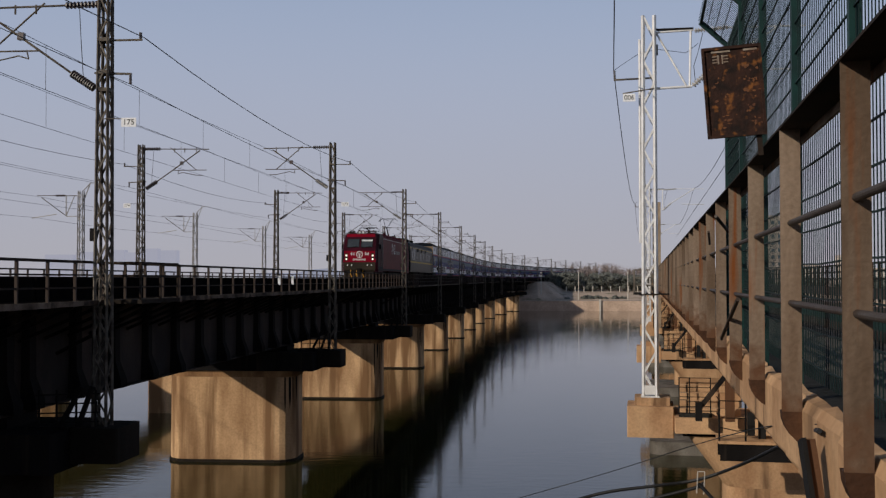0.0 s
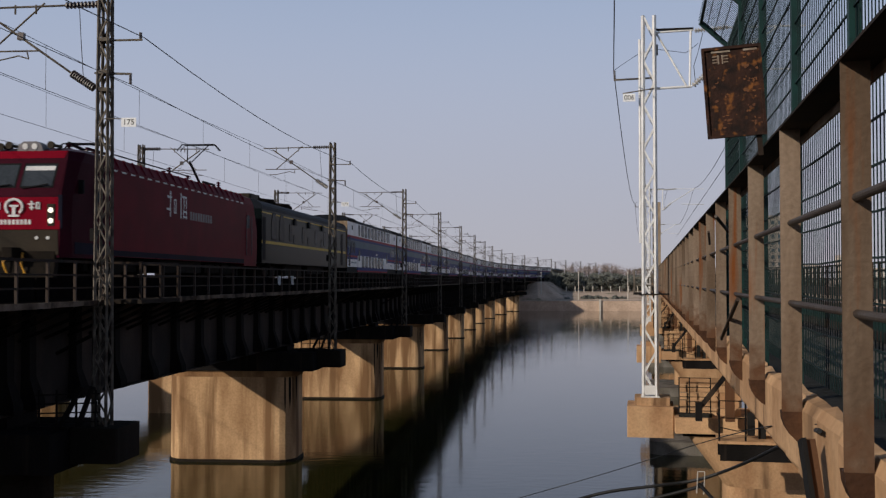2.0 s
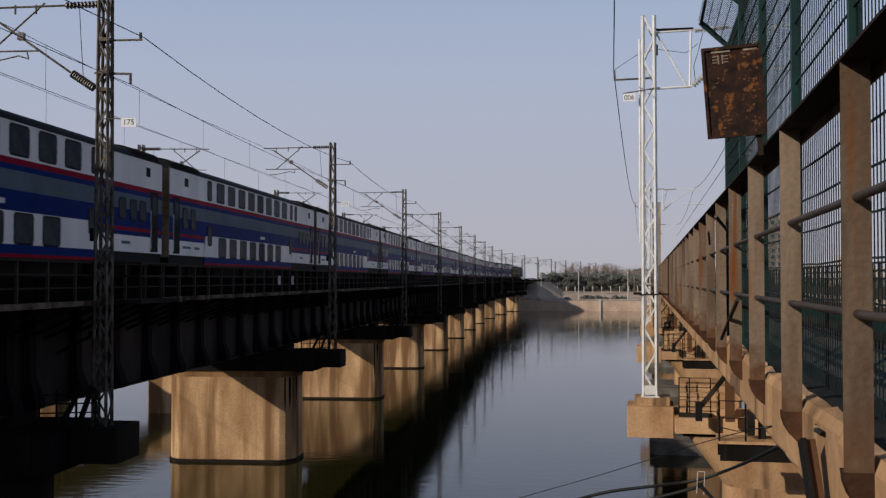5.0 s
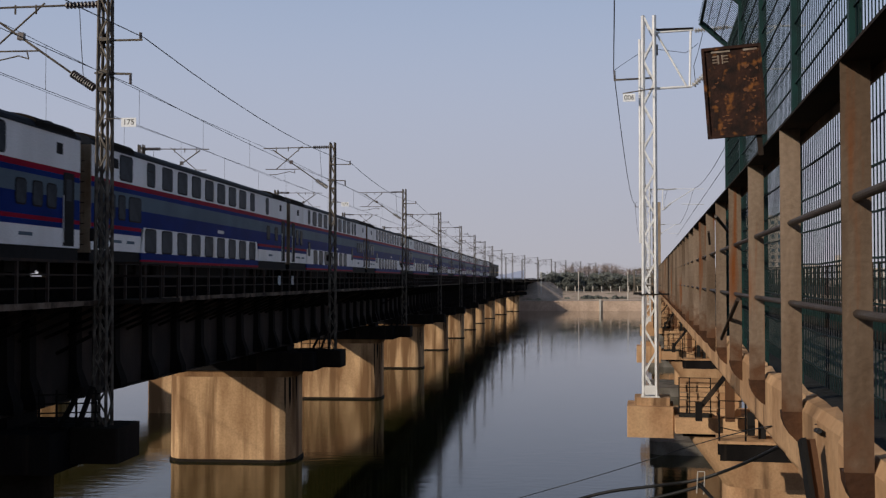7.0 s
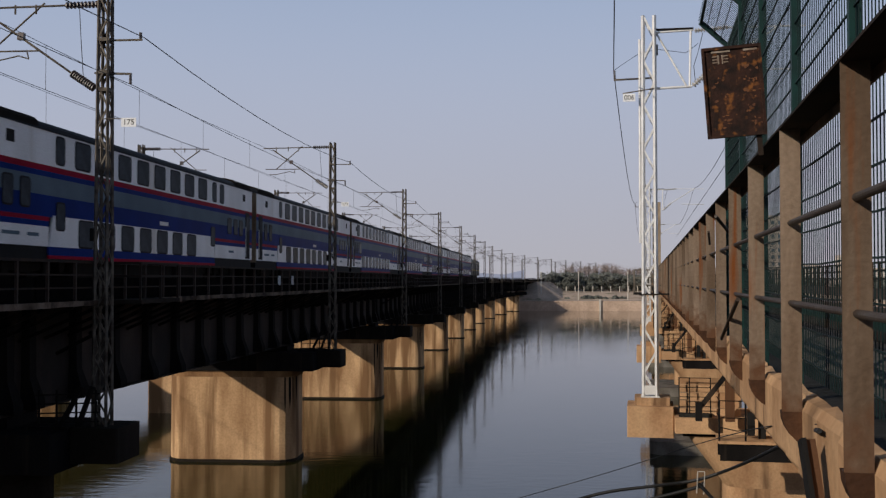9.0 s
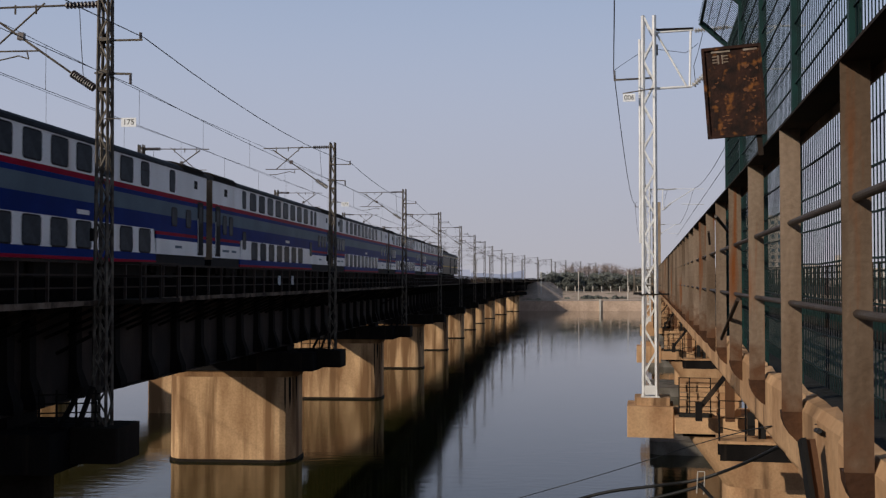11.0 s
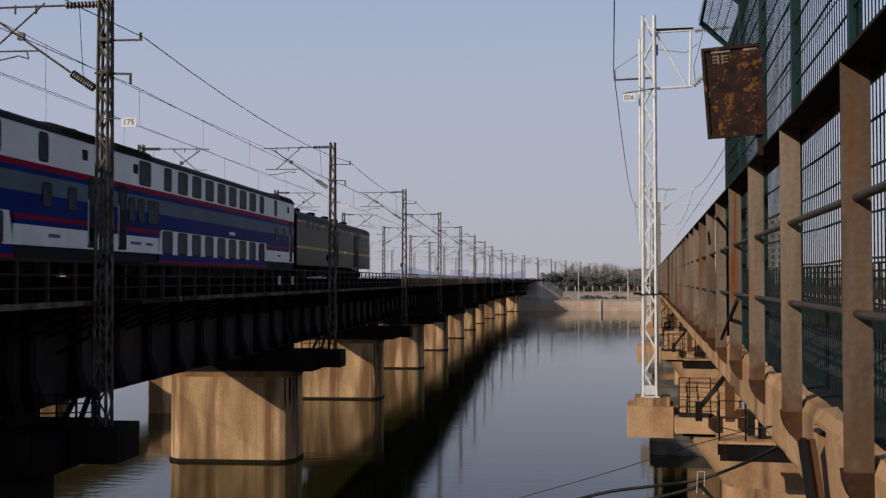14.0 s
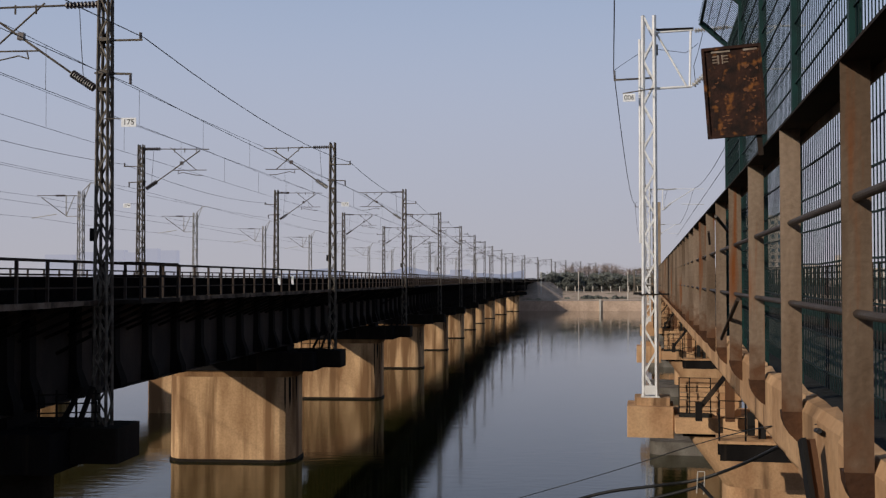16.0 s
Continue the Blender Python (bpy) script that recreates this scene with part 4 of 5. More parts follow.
    def face(name, x0, x1, z0, z1, material, out=0.012, label="", y_at=None, parent=t):
        """A plate on the front, between two heights of its profile."""
        def fy(z):
            for (za, ya, *_), (zb, yb, *_) in zip(front, front[1:]):
                if za <= z <= zb:
                    return ya + (yb - ya) * (z - za) / (zb - za)
            return front[-1][1]
        zs = sorted({z0, z1, *[f[0] for f in front if z0 < f[0] < z1]})
        b = Build()
        v = []
        for z in zs:
            y = fy(z)
            v += [(x0, y - out, z), (x1, y - out, z), (x1, y + 0.05, z), (x0, y + 0.05, z)]
        n = len(zs)
        b.add(v, [(3, 2, 1, 0), (4 * n - 4, 4 * n - 3, 4 * n - 2, 4 * n - 1)] + [(4 * k + i, 4 * k + (i + 1) % 4, 4 * k + 4 + (i + 1) % 4, 4 * k + 4 + i) for k in range(n - 1) for i in range(4)])
        return part(name, b, material, parent, label)
    face("mask", -1.35, 1.35, 2.44, 3.62, M_MAROON)
    face("red_panel", -1.41, 1.41, 1.52, 2.44, M_LOCO, 0.016)
    face("roof_band", -1.23, 1.23, 3.62, 3.86, M_LOCO, 0.016)
    face("skirt", -1.35, 1.35, 0.80, 1.50, M_SKIRT, 0.02)
    for x0, x1 in ((-1.12, -0.05), (0.07, 1.12)):
        fr = face("windscreen", x0, x1, 2.72, 3.46, M_FRAME, 0.022)
        face("pane", x0 + 0.05, x1 - 0.05, 2.77, 3.41, M_GLASS, 0.028, parent=fr)
        face("blind", x0 + 0.06, x1 - 0.06, 3.24, 3.37, M_LETTER, 0.032, parent=fr) if x0 > 0 else None
        part("wiper", Build().bar((x0 + 0.1, -N + 0.1, 2.70), (x1 - 0.15, -N + 0.13, 2.82), 0.03), M_FRAME, fr)
    for x in (-1.14, 1.14):
        h = part("headlight", Build().box(x - 0.13, x + 0.13, -N - 0.03, -N + 0.1, 1.62, 2.24, 0.03), M_SKIRT, t)
        for z in (1.76, 2.06):
            part("lamp", Build().bar((x, -N - 0.05, z), (x, -N + 0.02, z), 0.155, n=14), M_LAMP, h)
    rl = part("roof_light", Build().along_y([(-0.42, 3.86), (-0.36, 4.06), (-0.2, 4.15), (0.2, 4.15), (0.36, 4.06), (0.42, 3.86)], -N + 0.98, -N + 1.5), M_LOCOGREY, t, "grey rounded roof headlight housing")
    for x in (-0.15, 0.15):
        part("lamp", Build().bar((x, -N + 0.95, 4.0), (x, -N + 1.0, 4.0), 0.18, n=12), M_LETTER, rl)
    for x, z in ((-0.95, 4.0), (-0.68, 4.04), (0.66, 4.04)):
        part("horn", Build().bar((x, -N + 1.05, z), (x, -N + 1.75, z + 0.03), 0.10, n=10).bar((x, -N + 0.95, z), (x, -N + 1.06, z), 0.22, n=12), M_SKIRT, t)
    for x in (-1.41, 1.41):
        part("corner_band", Build().bar((x, -N + 0.02, 1.55), (x, -N + 0.02, 2.5), 0.12, 0.05), M_NAVY, t)
    ringb = Build()
    for i in range(20):
        a0, a1 = radians(-50 + 280 * i / 20), radians(-50 + 280 * (i + 1) / 20)
        ringb.bar((0.26 * math.cos(a0), -N - 0.03, 2.16 + 0.22 * math.sin(a0)), (0.26 * math.cos(a1), -N - 0.03, 2.16 + 0.22 * math.sin(a1)), 0.07)
    ringb.box(-0.17, 0.17, -N - 0.05, -N - 0.018, 1.88, 1.94).box(-0.05, 0.05, -N - 0.05, -N - 0.018, 1.94, 2.16).box(-0.14, 0.14, -N - 0.05, -N - 0.018, 2.16, 2.22)
    part("emblem", ringb, M_LETTER, t, "white ring and rail shape")
    for cx in (-0.62, 0.62):
        for x, z, w, h in ((-0.08, 2.2, 0.05, 0.26), (-0.08, 2.24, 0.2, 0.04), (-0.08, 2.14, 0.16, 0.035), (0.07, 2.2, 0.04, 0.2), (0.16, 2.2, 0.04, 0.2), (0.12, 2.28, 0.13, 0.035), (0.12, 2.11, 0.13, 0.035)):
            part("emblem_stroke", Build().box(cx + x - w / 2, cx + x + w / 2, -N - 0.03, -N + 0.01, z - h / 2, z + h / 2), M_LETTER, t)
    for i in range(9):
        part("figure_bar", Build().box(-0.56 + i * 0.125, -0.48 + i * 0.125, -N - 0.022, -N + 0.01, 1.66, 1.80), M_LETTER, t)
    part("buffer_beam", Build().box(-1.3, 1.3, -N + 0.0, -N + 0.5, 0.62, 0.90, 0.05), M_UNDER, t)
    part("coupler", Build().box(-0.18, 0.18, -N - 0.45, -N + 0.1, 0.72, 1.0, 0.04), M_UNDER, t)
    part("snow_plough", Build().along_x([(-N - 0.1, 0.12), (-N + 0.2, 0.12), (-N + 0.3, 0.62), (-N + 0.05, 0.62)], -1.25, 1.25), M_UNDER, t)
    for x in (-0.75, -0.25, 0.3):
        part("brake_hose", Build().line([(x, -N - 0.05, 0.85), (x, -N - 0.18, 0.55), (x + 0.1, -N - 0.12, 0.25)], 0.07, 6), M_AMBER, t, "amber brake hose")
    for x in (-1.05, -0.7, 0.7, 1.05):
        part("step_lamp", Build().bar((x, -N - 0.04, 1.28), (x, -N + 0.02, 1.28), 0.1, n=10), M_LETTER, t)
    for s in (-1, 1):
        part("mirror", Build().box(*sorted((s * 1.56, s * 1.72)), -N + 0.98, -N + 1.05, 2.6, 3.0), M_FRAME, t)
    # roof equipment
    for y, up in ((-6.8, False), (6.0, True)):
        p = part("pantograph", Build().bar((-0.6, y - 0.9, 4.25), (-0.6, y + 0.9, 4.25), 0.08).bar((0.6, y - 0.9, 4.25), (0.6, y + 0.9, 4.25), 0.08).bar((-0.6, y + 0.5, 4.25), (0.6, y + 0.5, 4.25), 0.08), M_MAROON if not up else M_FRAME, t)
        for x in (-0.6, 0.6):
            for k in (-0.8, 0.8):
                part("insulator", Build().ribs((x, y + k, 3.98), (x, y + k, 4.22), 0.09, 4), M_INSUL, p)
        if up:
            part("lower_arm", Build().bar((0, y + 0.6, 4.3), (0, y - 0.9, 5.1), 0.12, n=8), M_FRAME, p)
            part("upper_arm", Build().bar((-0.1, y - 0.9, 5.1), (-0.5, y + 0.3, 5.95), 0.05, n=6).bar((0.1, y - 0.9, 5.1), (0.5, y + 0.3, 5.95), 0.05, n=6), M_FRAME, p)
            zz = 5.98
        else:
            part("lower_arm", Build().bar((0, y + 0.6, 4.32), (0, y - 0.9, 4.42), 0.12, n=8), M_FRAME, p)
            part("upper_arm", Build().bar((-0.1, y - 0.9, 4.42), (-0.5, y + 0.5, 4.5), 0.05, n=6).bar((0.1, y - 0.9, 4.42), (0.5, y + 0.5, 4.5), 0.05, n=6), M_FRAME, p)
            zz = 4.55
        part("pan_head", Build().line([(-1.0, y + 0.3, zz - 0.28), (-0.75, y + 0.3, zz), (0.75, y + 0.3, zz), (1.0, y + 0.3, zz - 0.28)], 0.05, 6).line([(-0.95, y + 0.65, zz - 0.25), (-0.72, y + 0.65, zz), (0.72, y + 0.65, zz), (0.95, y + 0.65, zz - 0.25)], 0.05, 6), M_FRAME, p)
    for y, h in ((-8.6, 0.3), (-5.0, 0.3), (0.5, 0.3), (1.2, 0.5), (3.6, 0.4), (8.2, 0.5)):
        part("roof_insulator", Build().ribs((0.4, y, 3.98), (0.4, y, 4.0 + h), 0.11, 5), M_MAROON, t)
    part("roof_bus_bar", Build().bar((0.4, -5.0, 4.36), (0.4, 4.0, 4.36), 0.05, n=6), M_FRAME, t)
    part("underframe_box", Build().box(-1.35, 1.35, -2.6, 2.6, 0.35, 0.82, 0.1), M_UNDER, t)
    make_bogies(t, (-6.4, 6.4), 2.15, 3)
    return t


TRACK = NEAR_TRACK
LOCO_LEN = 23.2
FRONT_AT = 93.1            # the locomotive's front at the start
loco = make_loco()
loco.scale = (1, 0.983, 1.05)
coaches = [make_double_decker(0), make_double_decker(1)]
train = [(loco, FRONT_AT + LOCO_LEN / 2 + 0.2)]
back = FRONT_AT + LOCO_LEN
VARIANTS = (1, 1, 1, 1, 0, 1, 1, 1, 0, 1, 0, 0, 0)
used = set()
for i in range(15):
    if i in (0, 14):
        o = make_van(0 if i == 0 else 1)
    else:
        v = VARIANTS[i - 1]
        o = coaches[v] if v not in used else copy_thing(coaches[v], pose(0, 0, 0))
        used.add(v)
    long = VAN if i == 0 else CAR
    train.append((o, back + long / 2))
    back += long


# ---- the near bridge: railing, kerb, mesh fence ----
M_STEEL = mat("post_paint", (0.25, 0.185, 0.135), (0.135, 0.09, 0.06), 0.85, 0.0, 6.0, 35, 0.3, 0.6, (1, 1, 0.15), (0.19, 0.062, 0.018), 1.0, spec=0.15, rand=0.22, cover=-0.025)


def climb_rust(m, colour, z0, z1):
    """Rust creeping up a post from its foot, between two heights, with a ragged front."""
    n, l = m.node_tree.nodes, m.node_tree.links
    b = n["Principled BSDF"]
    old = b.inputs["Base Color"].links[0].from_socket
    tc, sp, nz, ad, rg, mx = (n.new(k) for k in ("ShaderNodeTexCoord", "ShaderNodeSeparateXYZ", "ShaderNodeTexNoise", "ShaderNodeMath", "ShaderNodeMapRange", "ShaderNodeMix"))
    oi, push = n.new("ShaderNodeObjectInfo"), n.new("ShaderNodeVectorMath")
    nz.inputs["Scale"].default_value, nz.inputs["Detail"].default_value = 9.0, 6
    ad.operation = "MULTIPLY_ADD"
    ad.inputs[1].default_value = 0.75
    mx.data_type = "RGBA"
    l.new(tc.outputs["Object"], sp.inputs[0])
    l.new(tc.outputs["Object"], push.inputs[0])
    l.new(oi.outputs["Random"], push.inputs[1])
    l.new(push.outputs[0], nz.inputs["Vector"])
    l.new(nz.outputs["Fac"], ad.inputs[0])
    l.new(sp.outputs["Z"], ad.inputs[2])
    rg.inputs["From Min"].default_value, rg.inputs["From Max"].default_value = z0 + 0.37, z1 + 0.37
    rg.inputs["To Min"].default_value, rg.inputs["To Max"].default_value = 0.92, 0.0
    l.new(ad.outputs[0], rg.inputs[0])
    l.new(rg.outputs[0], mx.inputs[0])
    l.new(old, mx.inputs[6])
    mx.inputs[7].default_value = (*colour, 1)
    l.new(mx.outputs[2], b.inputs["Base Color"])


climb_rust(M_STEEL, (0.105, 0.048, 0.024), -0.72, -0.46)
M_PIPE = mat("pipe_paint", (0.075, 0.06, 0.05), (0.045, 0.03, 0.022), 0.6, 0.0, 4.0, 35, 0.2, spec=0.3)
M_FENCE = mat("fence_green", (0.005, 0.036, 0.032), (0.004, 0.023, 0.021), 0.55, 0, 5, 50, 0.05, spec=0.25)
M_MESH = mat("fence_wire", (0.007, 0.022, 0.022), (0.005, 0.016, 0.016), 0.6, 0, 5, 50, 0, spec=0.2)
M_RUST = mat("rusted_sign", (0.052, 0.022, 0.014), (0.012, 0.008, 0.007), 0.8, 0.0, 11, 60, 0.35, 0.6, (1, 1, 1), (0.20, 0.075, 0.02), spec=0.2)
M_RUSTHOT = mat("flaked_orange_rust", (0.22, 0.085, 0.02), (0.09, 0.03, 0.012), 0.8, 0, 14, 60, 0.3)
M_OLDPAINT = mat("old_sign_paint", (0.42, 0.36, 0.28), (0.2, 0.14, 0.1), 0.7, 0, 14, 60, 0.1)
M_BALLASTWALL = mat("dark_parapet", (0.035, 0.034, 0.032), (0.02, 0.02, 0.018), 0.95, 0, 1.2, 12, 0.3, spec=0.1)
M_CABLE = mat("black_cable", (0.014, 0.014, 0.015), (0.01, 0.01, 0.01), 0.5, 0, 8, 40, 0, spec=0.3)
M_RUSTFOOT = mat("rusted_foot", (0.105, 0.048, 0.024), (0.045, 0.022, 0.013), 0.85, 0, 6, 40, 0.3, spec=0.15, rand=0.2)
M_GREYCAP = mat("grey_pile_cap", (0.20, 0.18, 0.155), (0.09, 0.075, 0.06), 0.9, 0, 0.8, 10, 0.3, 0.6, (1, 1, 0.6), (0.04, 0.033, 0.026), 1.0, spec=0.15)
A_RAIL, POST0, STEP = 0.70, 2.34, 1.88


def make_railing():
    r = thing("bridge_railing", "rust-stained steel angle railing on the bridge edge", "railing", m=NEAR)
    post = Build()
    post.box(0, 0.105, 0, 0.010, -0.70, 0.80).box(0.095, 0.105, 0.010, 0.10, -0.70, 0.80)
    # the foot bends in under the kerb
    r0 = 0.20
    arc = [(r0 - r0 * math.cos(math.pi / 2 * i / 7), -0.70 - r0 * math.sin(math.pi / 2 * i / 7)) for i in range(8)]
    foot = Build().along_y([(r0, -0.70)] + arc[::-1], -0.003, 0.10)
    fm2 = mesh("foot", foot, M_RUSTFOOT)
    pm = mesh("post", post, M_STEEL)
    for k in range(-25, 80):
        o = part("post", pm, None, r)
        o.location = (A_RAIL, POST0 + k * STEP, 0)
        part("foot", fm2, None, o)
    for z in (0.30, -0.125):
        part("pipe_rail", Build().bar((A_RAIL + 0.052, -45, z), (A_RAIL + 0.052, 182, z), 0.033, n=12), M_PIPE, r)
    # shade under the plate put in as a near-black colour all over
    part("top_plate", Build().box(A_RAIL - 0.005, A_RAIL + 0.16, -45, 182, 0.80, 0.812), M_RAILING, r, "top angle, near-black for the shade beneath")
    part("top_lip", Build().box(A_RAIL + 0.148, A_RAIL + 0.16, -45, 182, 0.755, 0.799), M_STEEL, r)
    for y, dx in ((10.2, -0.05), (13.4, 0.06)):
        part("loose_bar", Build().bar((A_RAIL + 0.03, y, 0.42), (A_RAIL + dx - 0.06, y - 0.35, 0.55), 0.03, n=8), M_PIPE, r)
    part("brace_bar", Build().bar((A_RAIL + 0.02, 9.2, -0.16), (A_RAIL - 0.02, 10.6, -0.55), 0.035, n=8), M_PIPE, r)


make_railing()


def make_near_deck():
    d = thing("bridge_deck", "weathered concrete bridge edge with walkway and kerb", "bridge deck", kind="structure", m=NEAR)
    # cast blocks, each a little askew, with chipped upper lips
    rnd, short = random.Random(2), STEP / 3
    kinds_of_kerb = []
    for v in range(6):
        f0, f1, top = rnd.uniform(0.096, 0.106), rnd.uniform(0.112, 0.126), rnd.uniform(-0.655, -0.635)
        b, rows = Build(), []
        for y, f in ((0.003, f1), (short * 0.55, (f0 + f1) / 2), (short - 0.003, f0)):
            t0 = top + rnd.uniform(-0.015, 0.01)
            rows.append([(A_RAIL + f + 0.02, y, -1.07), (A_RAIL + f, y, -1.04), (A_RAIL + f, y, t0 - 0.05), (A_RAIL + f + 0.03, y, t0), (A_RAIL + 0.20, y, t0 + rnd.uniform(-0.01, 0.02)), (A_RAIL + 0.20, y, -1.07)])
        n = 6
        b.add([p for r in rows for p in r], [tuple(range(n)), tuple(reversed(range(2 * n, 3 * n)))] + [(k * n + q, (k + 1) * n + q, (k + 1) * n + (q + 1) % n, k * n + (q + 1) % n) for k in range(2) for q in range(n)])
        kinds_of_kerb.append(mesh("kerb_block", b, M_CONC))
    for k in range(0, 150):
        part("kerb_block", kinds_of_kerb[rnd.randrange(6)], None, d).location = (0, POST0 - 0.5 + k * short, 0)
    part("kerb_run", Build().box(A_RAIL + 0.108, A_RAIL + 0.20, POST0 - 0.5 + 150 * short, 330, -1.06, -0.66), M_CONC, d)
    part("kerb_run", Build().box(A_RAIL + 0.108, A_RAIL + 0.20, -45, POST0 - 0.51, -1.06, -0.66), M_CONC, d)
    # slab toned dark: shade behind the kerb put into the colour
    part("slab", Build().box(A_RAIL + 0.205, 5.3, -45, 330, -0.95, -0.80), M_BALLASTWALL, d)
    part("beam", Build().box(3.7, 5.2, -45, 330, -4.3, -0.954), M_CONC, d)
    part("ballast", Build().prism([(1.5, -45), (4.5, -45), (4.5, 330), (1.5, 330)], -0.796, -0.62, [(1.9, -45), (4.1, -45), (4.1, 330), (1.9, 330)]), M_BALLAST, d)
    for x in (2.28, 3.72):
        part("rail", Build().box(x - 0.036, x + 0.036, -45, 330, -0.615, -0.45), M_RAIL, d)


make_near_deck()


def make_far_rail():
    r = thing("far_side_railing", "dark railing on the other edge of the near bridge", "railing", m=NEAR)
    pm = mesh("post", Build().box(5.08, 5.14, 0, 0.06, -0.796, 0.38), M_RAILING)
    for k in range(130):
        part("post", pm, None, r).location = (0, 10 + 0.8 * k, 0)
    for z in (0.38, 0.2, 0.02):
        part("rail", Build().bar((5.11, 4, z), (5.11, 115, z), 0.05), M_RAILING, r)
    part("plank_rail", Build().box(5.03, 5.06, 4, 115, -0.44, -0.20), M_RUSTPOST, r, "rust-brown plank along the railing")


make_far_rail()


def make_fence():
    B0, Y0, Y1, TOP = 0.98, 2.0, 13.9, 2.88
    f = thing("mesh_fence", "green wire mesh fence with outward leaning top", "fence", m=NEAR)
    y = Y1
    posts = []
    while y > Y0:
        posts.append(y)
        y -= 2.1
    for y in posts:
        p = part("post", Build().box(B0 - 0.03, B0 + 0.03, y - 0.03, y + 0.03, -0.796, TOP), M_FENCE, f)
        part("leaning_arm", Build().bar((B0, y, TOP), (B0 - 0.32, y, TOP + 0.30), 0.055), M_FENCE, p)
    for z in (TOP - 0.01, -0.2):
        part("frame_rail", Build().bar((B0 + 0.02, Y0, z), (B0 + 0.02, Y1, z), 0.04), M_FENCE, f)
    part("outer_rail", Build().bar((B0 - 0.31, Y0, TOP + 0.29), (B0 - 0.31, Y1, TOP + 0.29), 0.03), M_FENCE, f)
    v, h, lean = Build(), Build(), Build()
    n = int((Y1 - Y0) / 0.075)
    for i in range(n + 1):
        y = Y0 + (Y1 - Y0) * i / n
        v.bar((B0, y, -0.6), (B0, y, TOP), 0.0055)
        lean.bar((B0, y, TOP), (B0 - 0.34, y, TOP + 0.33), 0.006)
    z = -0.5
    while z < TOP:
        for k in range(int((Y1 - Y0) / 2.1)):
            ya, yb = Y1 - 2.1 * (k + 1), Y1 - 2.1 * k
            h.line([(B0 - 0.006, ya, z), (B0 - 0.012, (ya + yb) / 2, z - 0.012), (B0 - 0.006, yb, z)], 0.0095, 4)
        z += 0.20
    for k in (0.25, 0.5, 0.75):
        lean.bar((B0 - 0.32 * k, Y0, TOP + 0.3 * k), (B0 - 0.32 * k, Y1, TOP + 0.3 * k), 0.008)
    tagged(part("upright_wire", v, M_MESH, f), kind="stuff")
    tagged(part("level_wire", h, M_MESH, f), kind="stuff")
    tagged(part("leaning_wire", lean, M_MESH, f), kind="stuff")


make_fence()


def make_sign():
    w, h = 0.345, 0.545
    s = thing("rusted_sign", "square steel warning board eaten by rust, paint nearly gone", "sign")
    part("board", Build().box(-w / 2, w / 2, 0, 0.012, -h / 2, h / 2), M_RUST, s)
    for x0, x1, z0, z1 in ((-w / 2, w / 2, h / 2 - 0.018, h / 2), (-w / 2, w / 2, -h / 2, -h / 2 + 0.018), (-w / 2, -w / 2 + 0.016, -h / 2 + 0.018, h / 2 - 0.018), (w / 2 - 0.016, w / 2, -h / 2 + 0.018, h / 2 - 0.018)):
        part("rim", Build().box(x0, x1, -0.014, 0, z0, z1), M_RUST, s)
    for x, z, bw, bh, m in ((-0.06, 0.245, 0.11, 0.012, M_OLDPAINT), (0.11, 0.243, 0.08, 0.012, M_OLDPAINT)):
        part("paint_bar", Build().box(x - bw / 2, x + bw / 2, -0.004, 0, z - bh / 2, z + bh / 2), m, s)
    for dx in (-0.012, 0.012):
        part("paint_bar", Build().box(-0.065 + dx - 0.004, -0.065 + dx + 0.004, -0.004, 0, 0.17, 0.225), M_OLDPAINT, s)
    for k in range(3):
        for dx in (-0.032, 0.032):
            part("paint_bar", Build().box(-0.065 + dx - 0.014, -0.065 + dx + 0.014, -0.004, 0, 0.178 + 0.018 * k, 0.184 + 0.018 * k), M_OLDPAINT, s)
    rnd = random.Random(5)
    for x, z, n in ((0.09, 0.2, 5), (0.1, 0.13, 6), (0.1, 0.06, 8), (0.11, -0.01, 6), (-0.08, 0.06, 6), (-0.07, -0.04, 4), (-0.06, -0.19, 7), (0.1, -0.1, 5), (0.1, -0.18, 6), (-0.03, -0.12, 3)):
        for i in range(n):
            cx, cz, bw, bh = x + rnd.uniform(-0.045, 0.045), z + rnd.uniform(-0.03, 0.03), rnd.uniform(0.005, 0.018), rnd.uniform(0.004, 0.014)
            ring = [(cx + bw * rnd.uniform(0.5, 1) * math.cos(a), cz + bh * rnd.uniform(0.5, 1) * math.sin(a)) for a in [2 * math.pi * j / 7 for j in range(7)]]
            b = Build()
            o = -0.001 - 0.0004 * i
            b.add([(px, o, pz) for px, pz in ring] + [(px, 0.002, pz) for px, pz in ring], [tuple(range(7))] + [(j, 7 + j, 7 + (j + 1) % 7, (j + 1) % 7) for j in range(7)])
            part("rust_flake", b, M_RUSTHOT, s)
    part("bracket", Build().box(w / 2 - 0.06, w / 2 - 0.03, 0.012, 0.03, -h / 2 - 0.12, h / 2 - 0.1), M_RAILING, s)
    s.matrix_world = NEAR @ pose(0.515, 6.75, 1.122, 0, -4.0, 0.0)


make_sign()


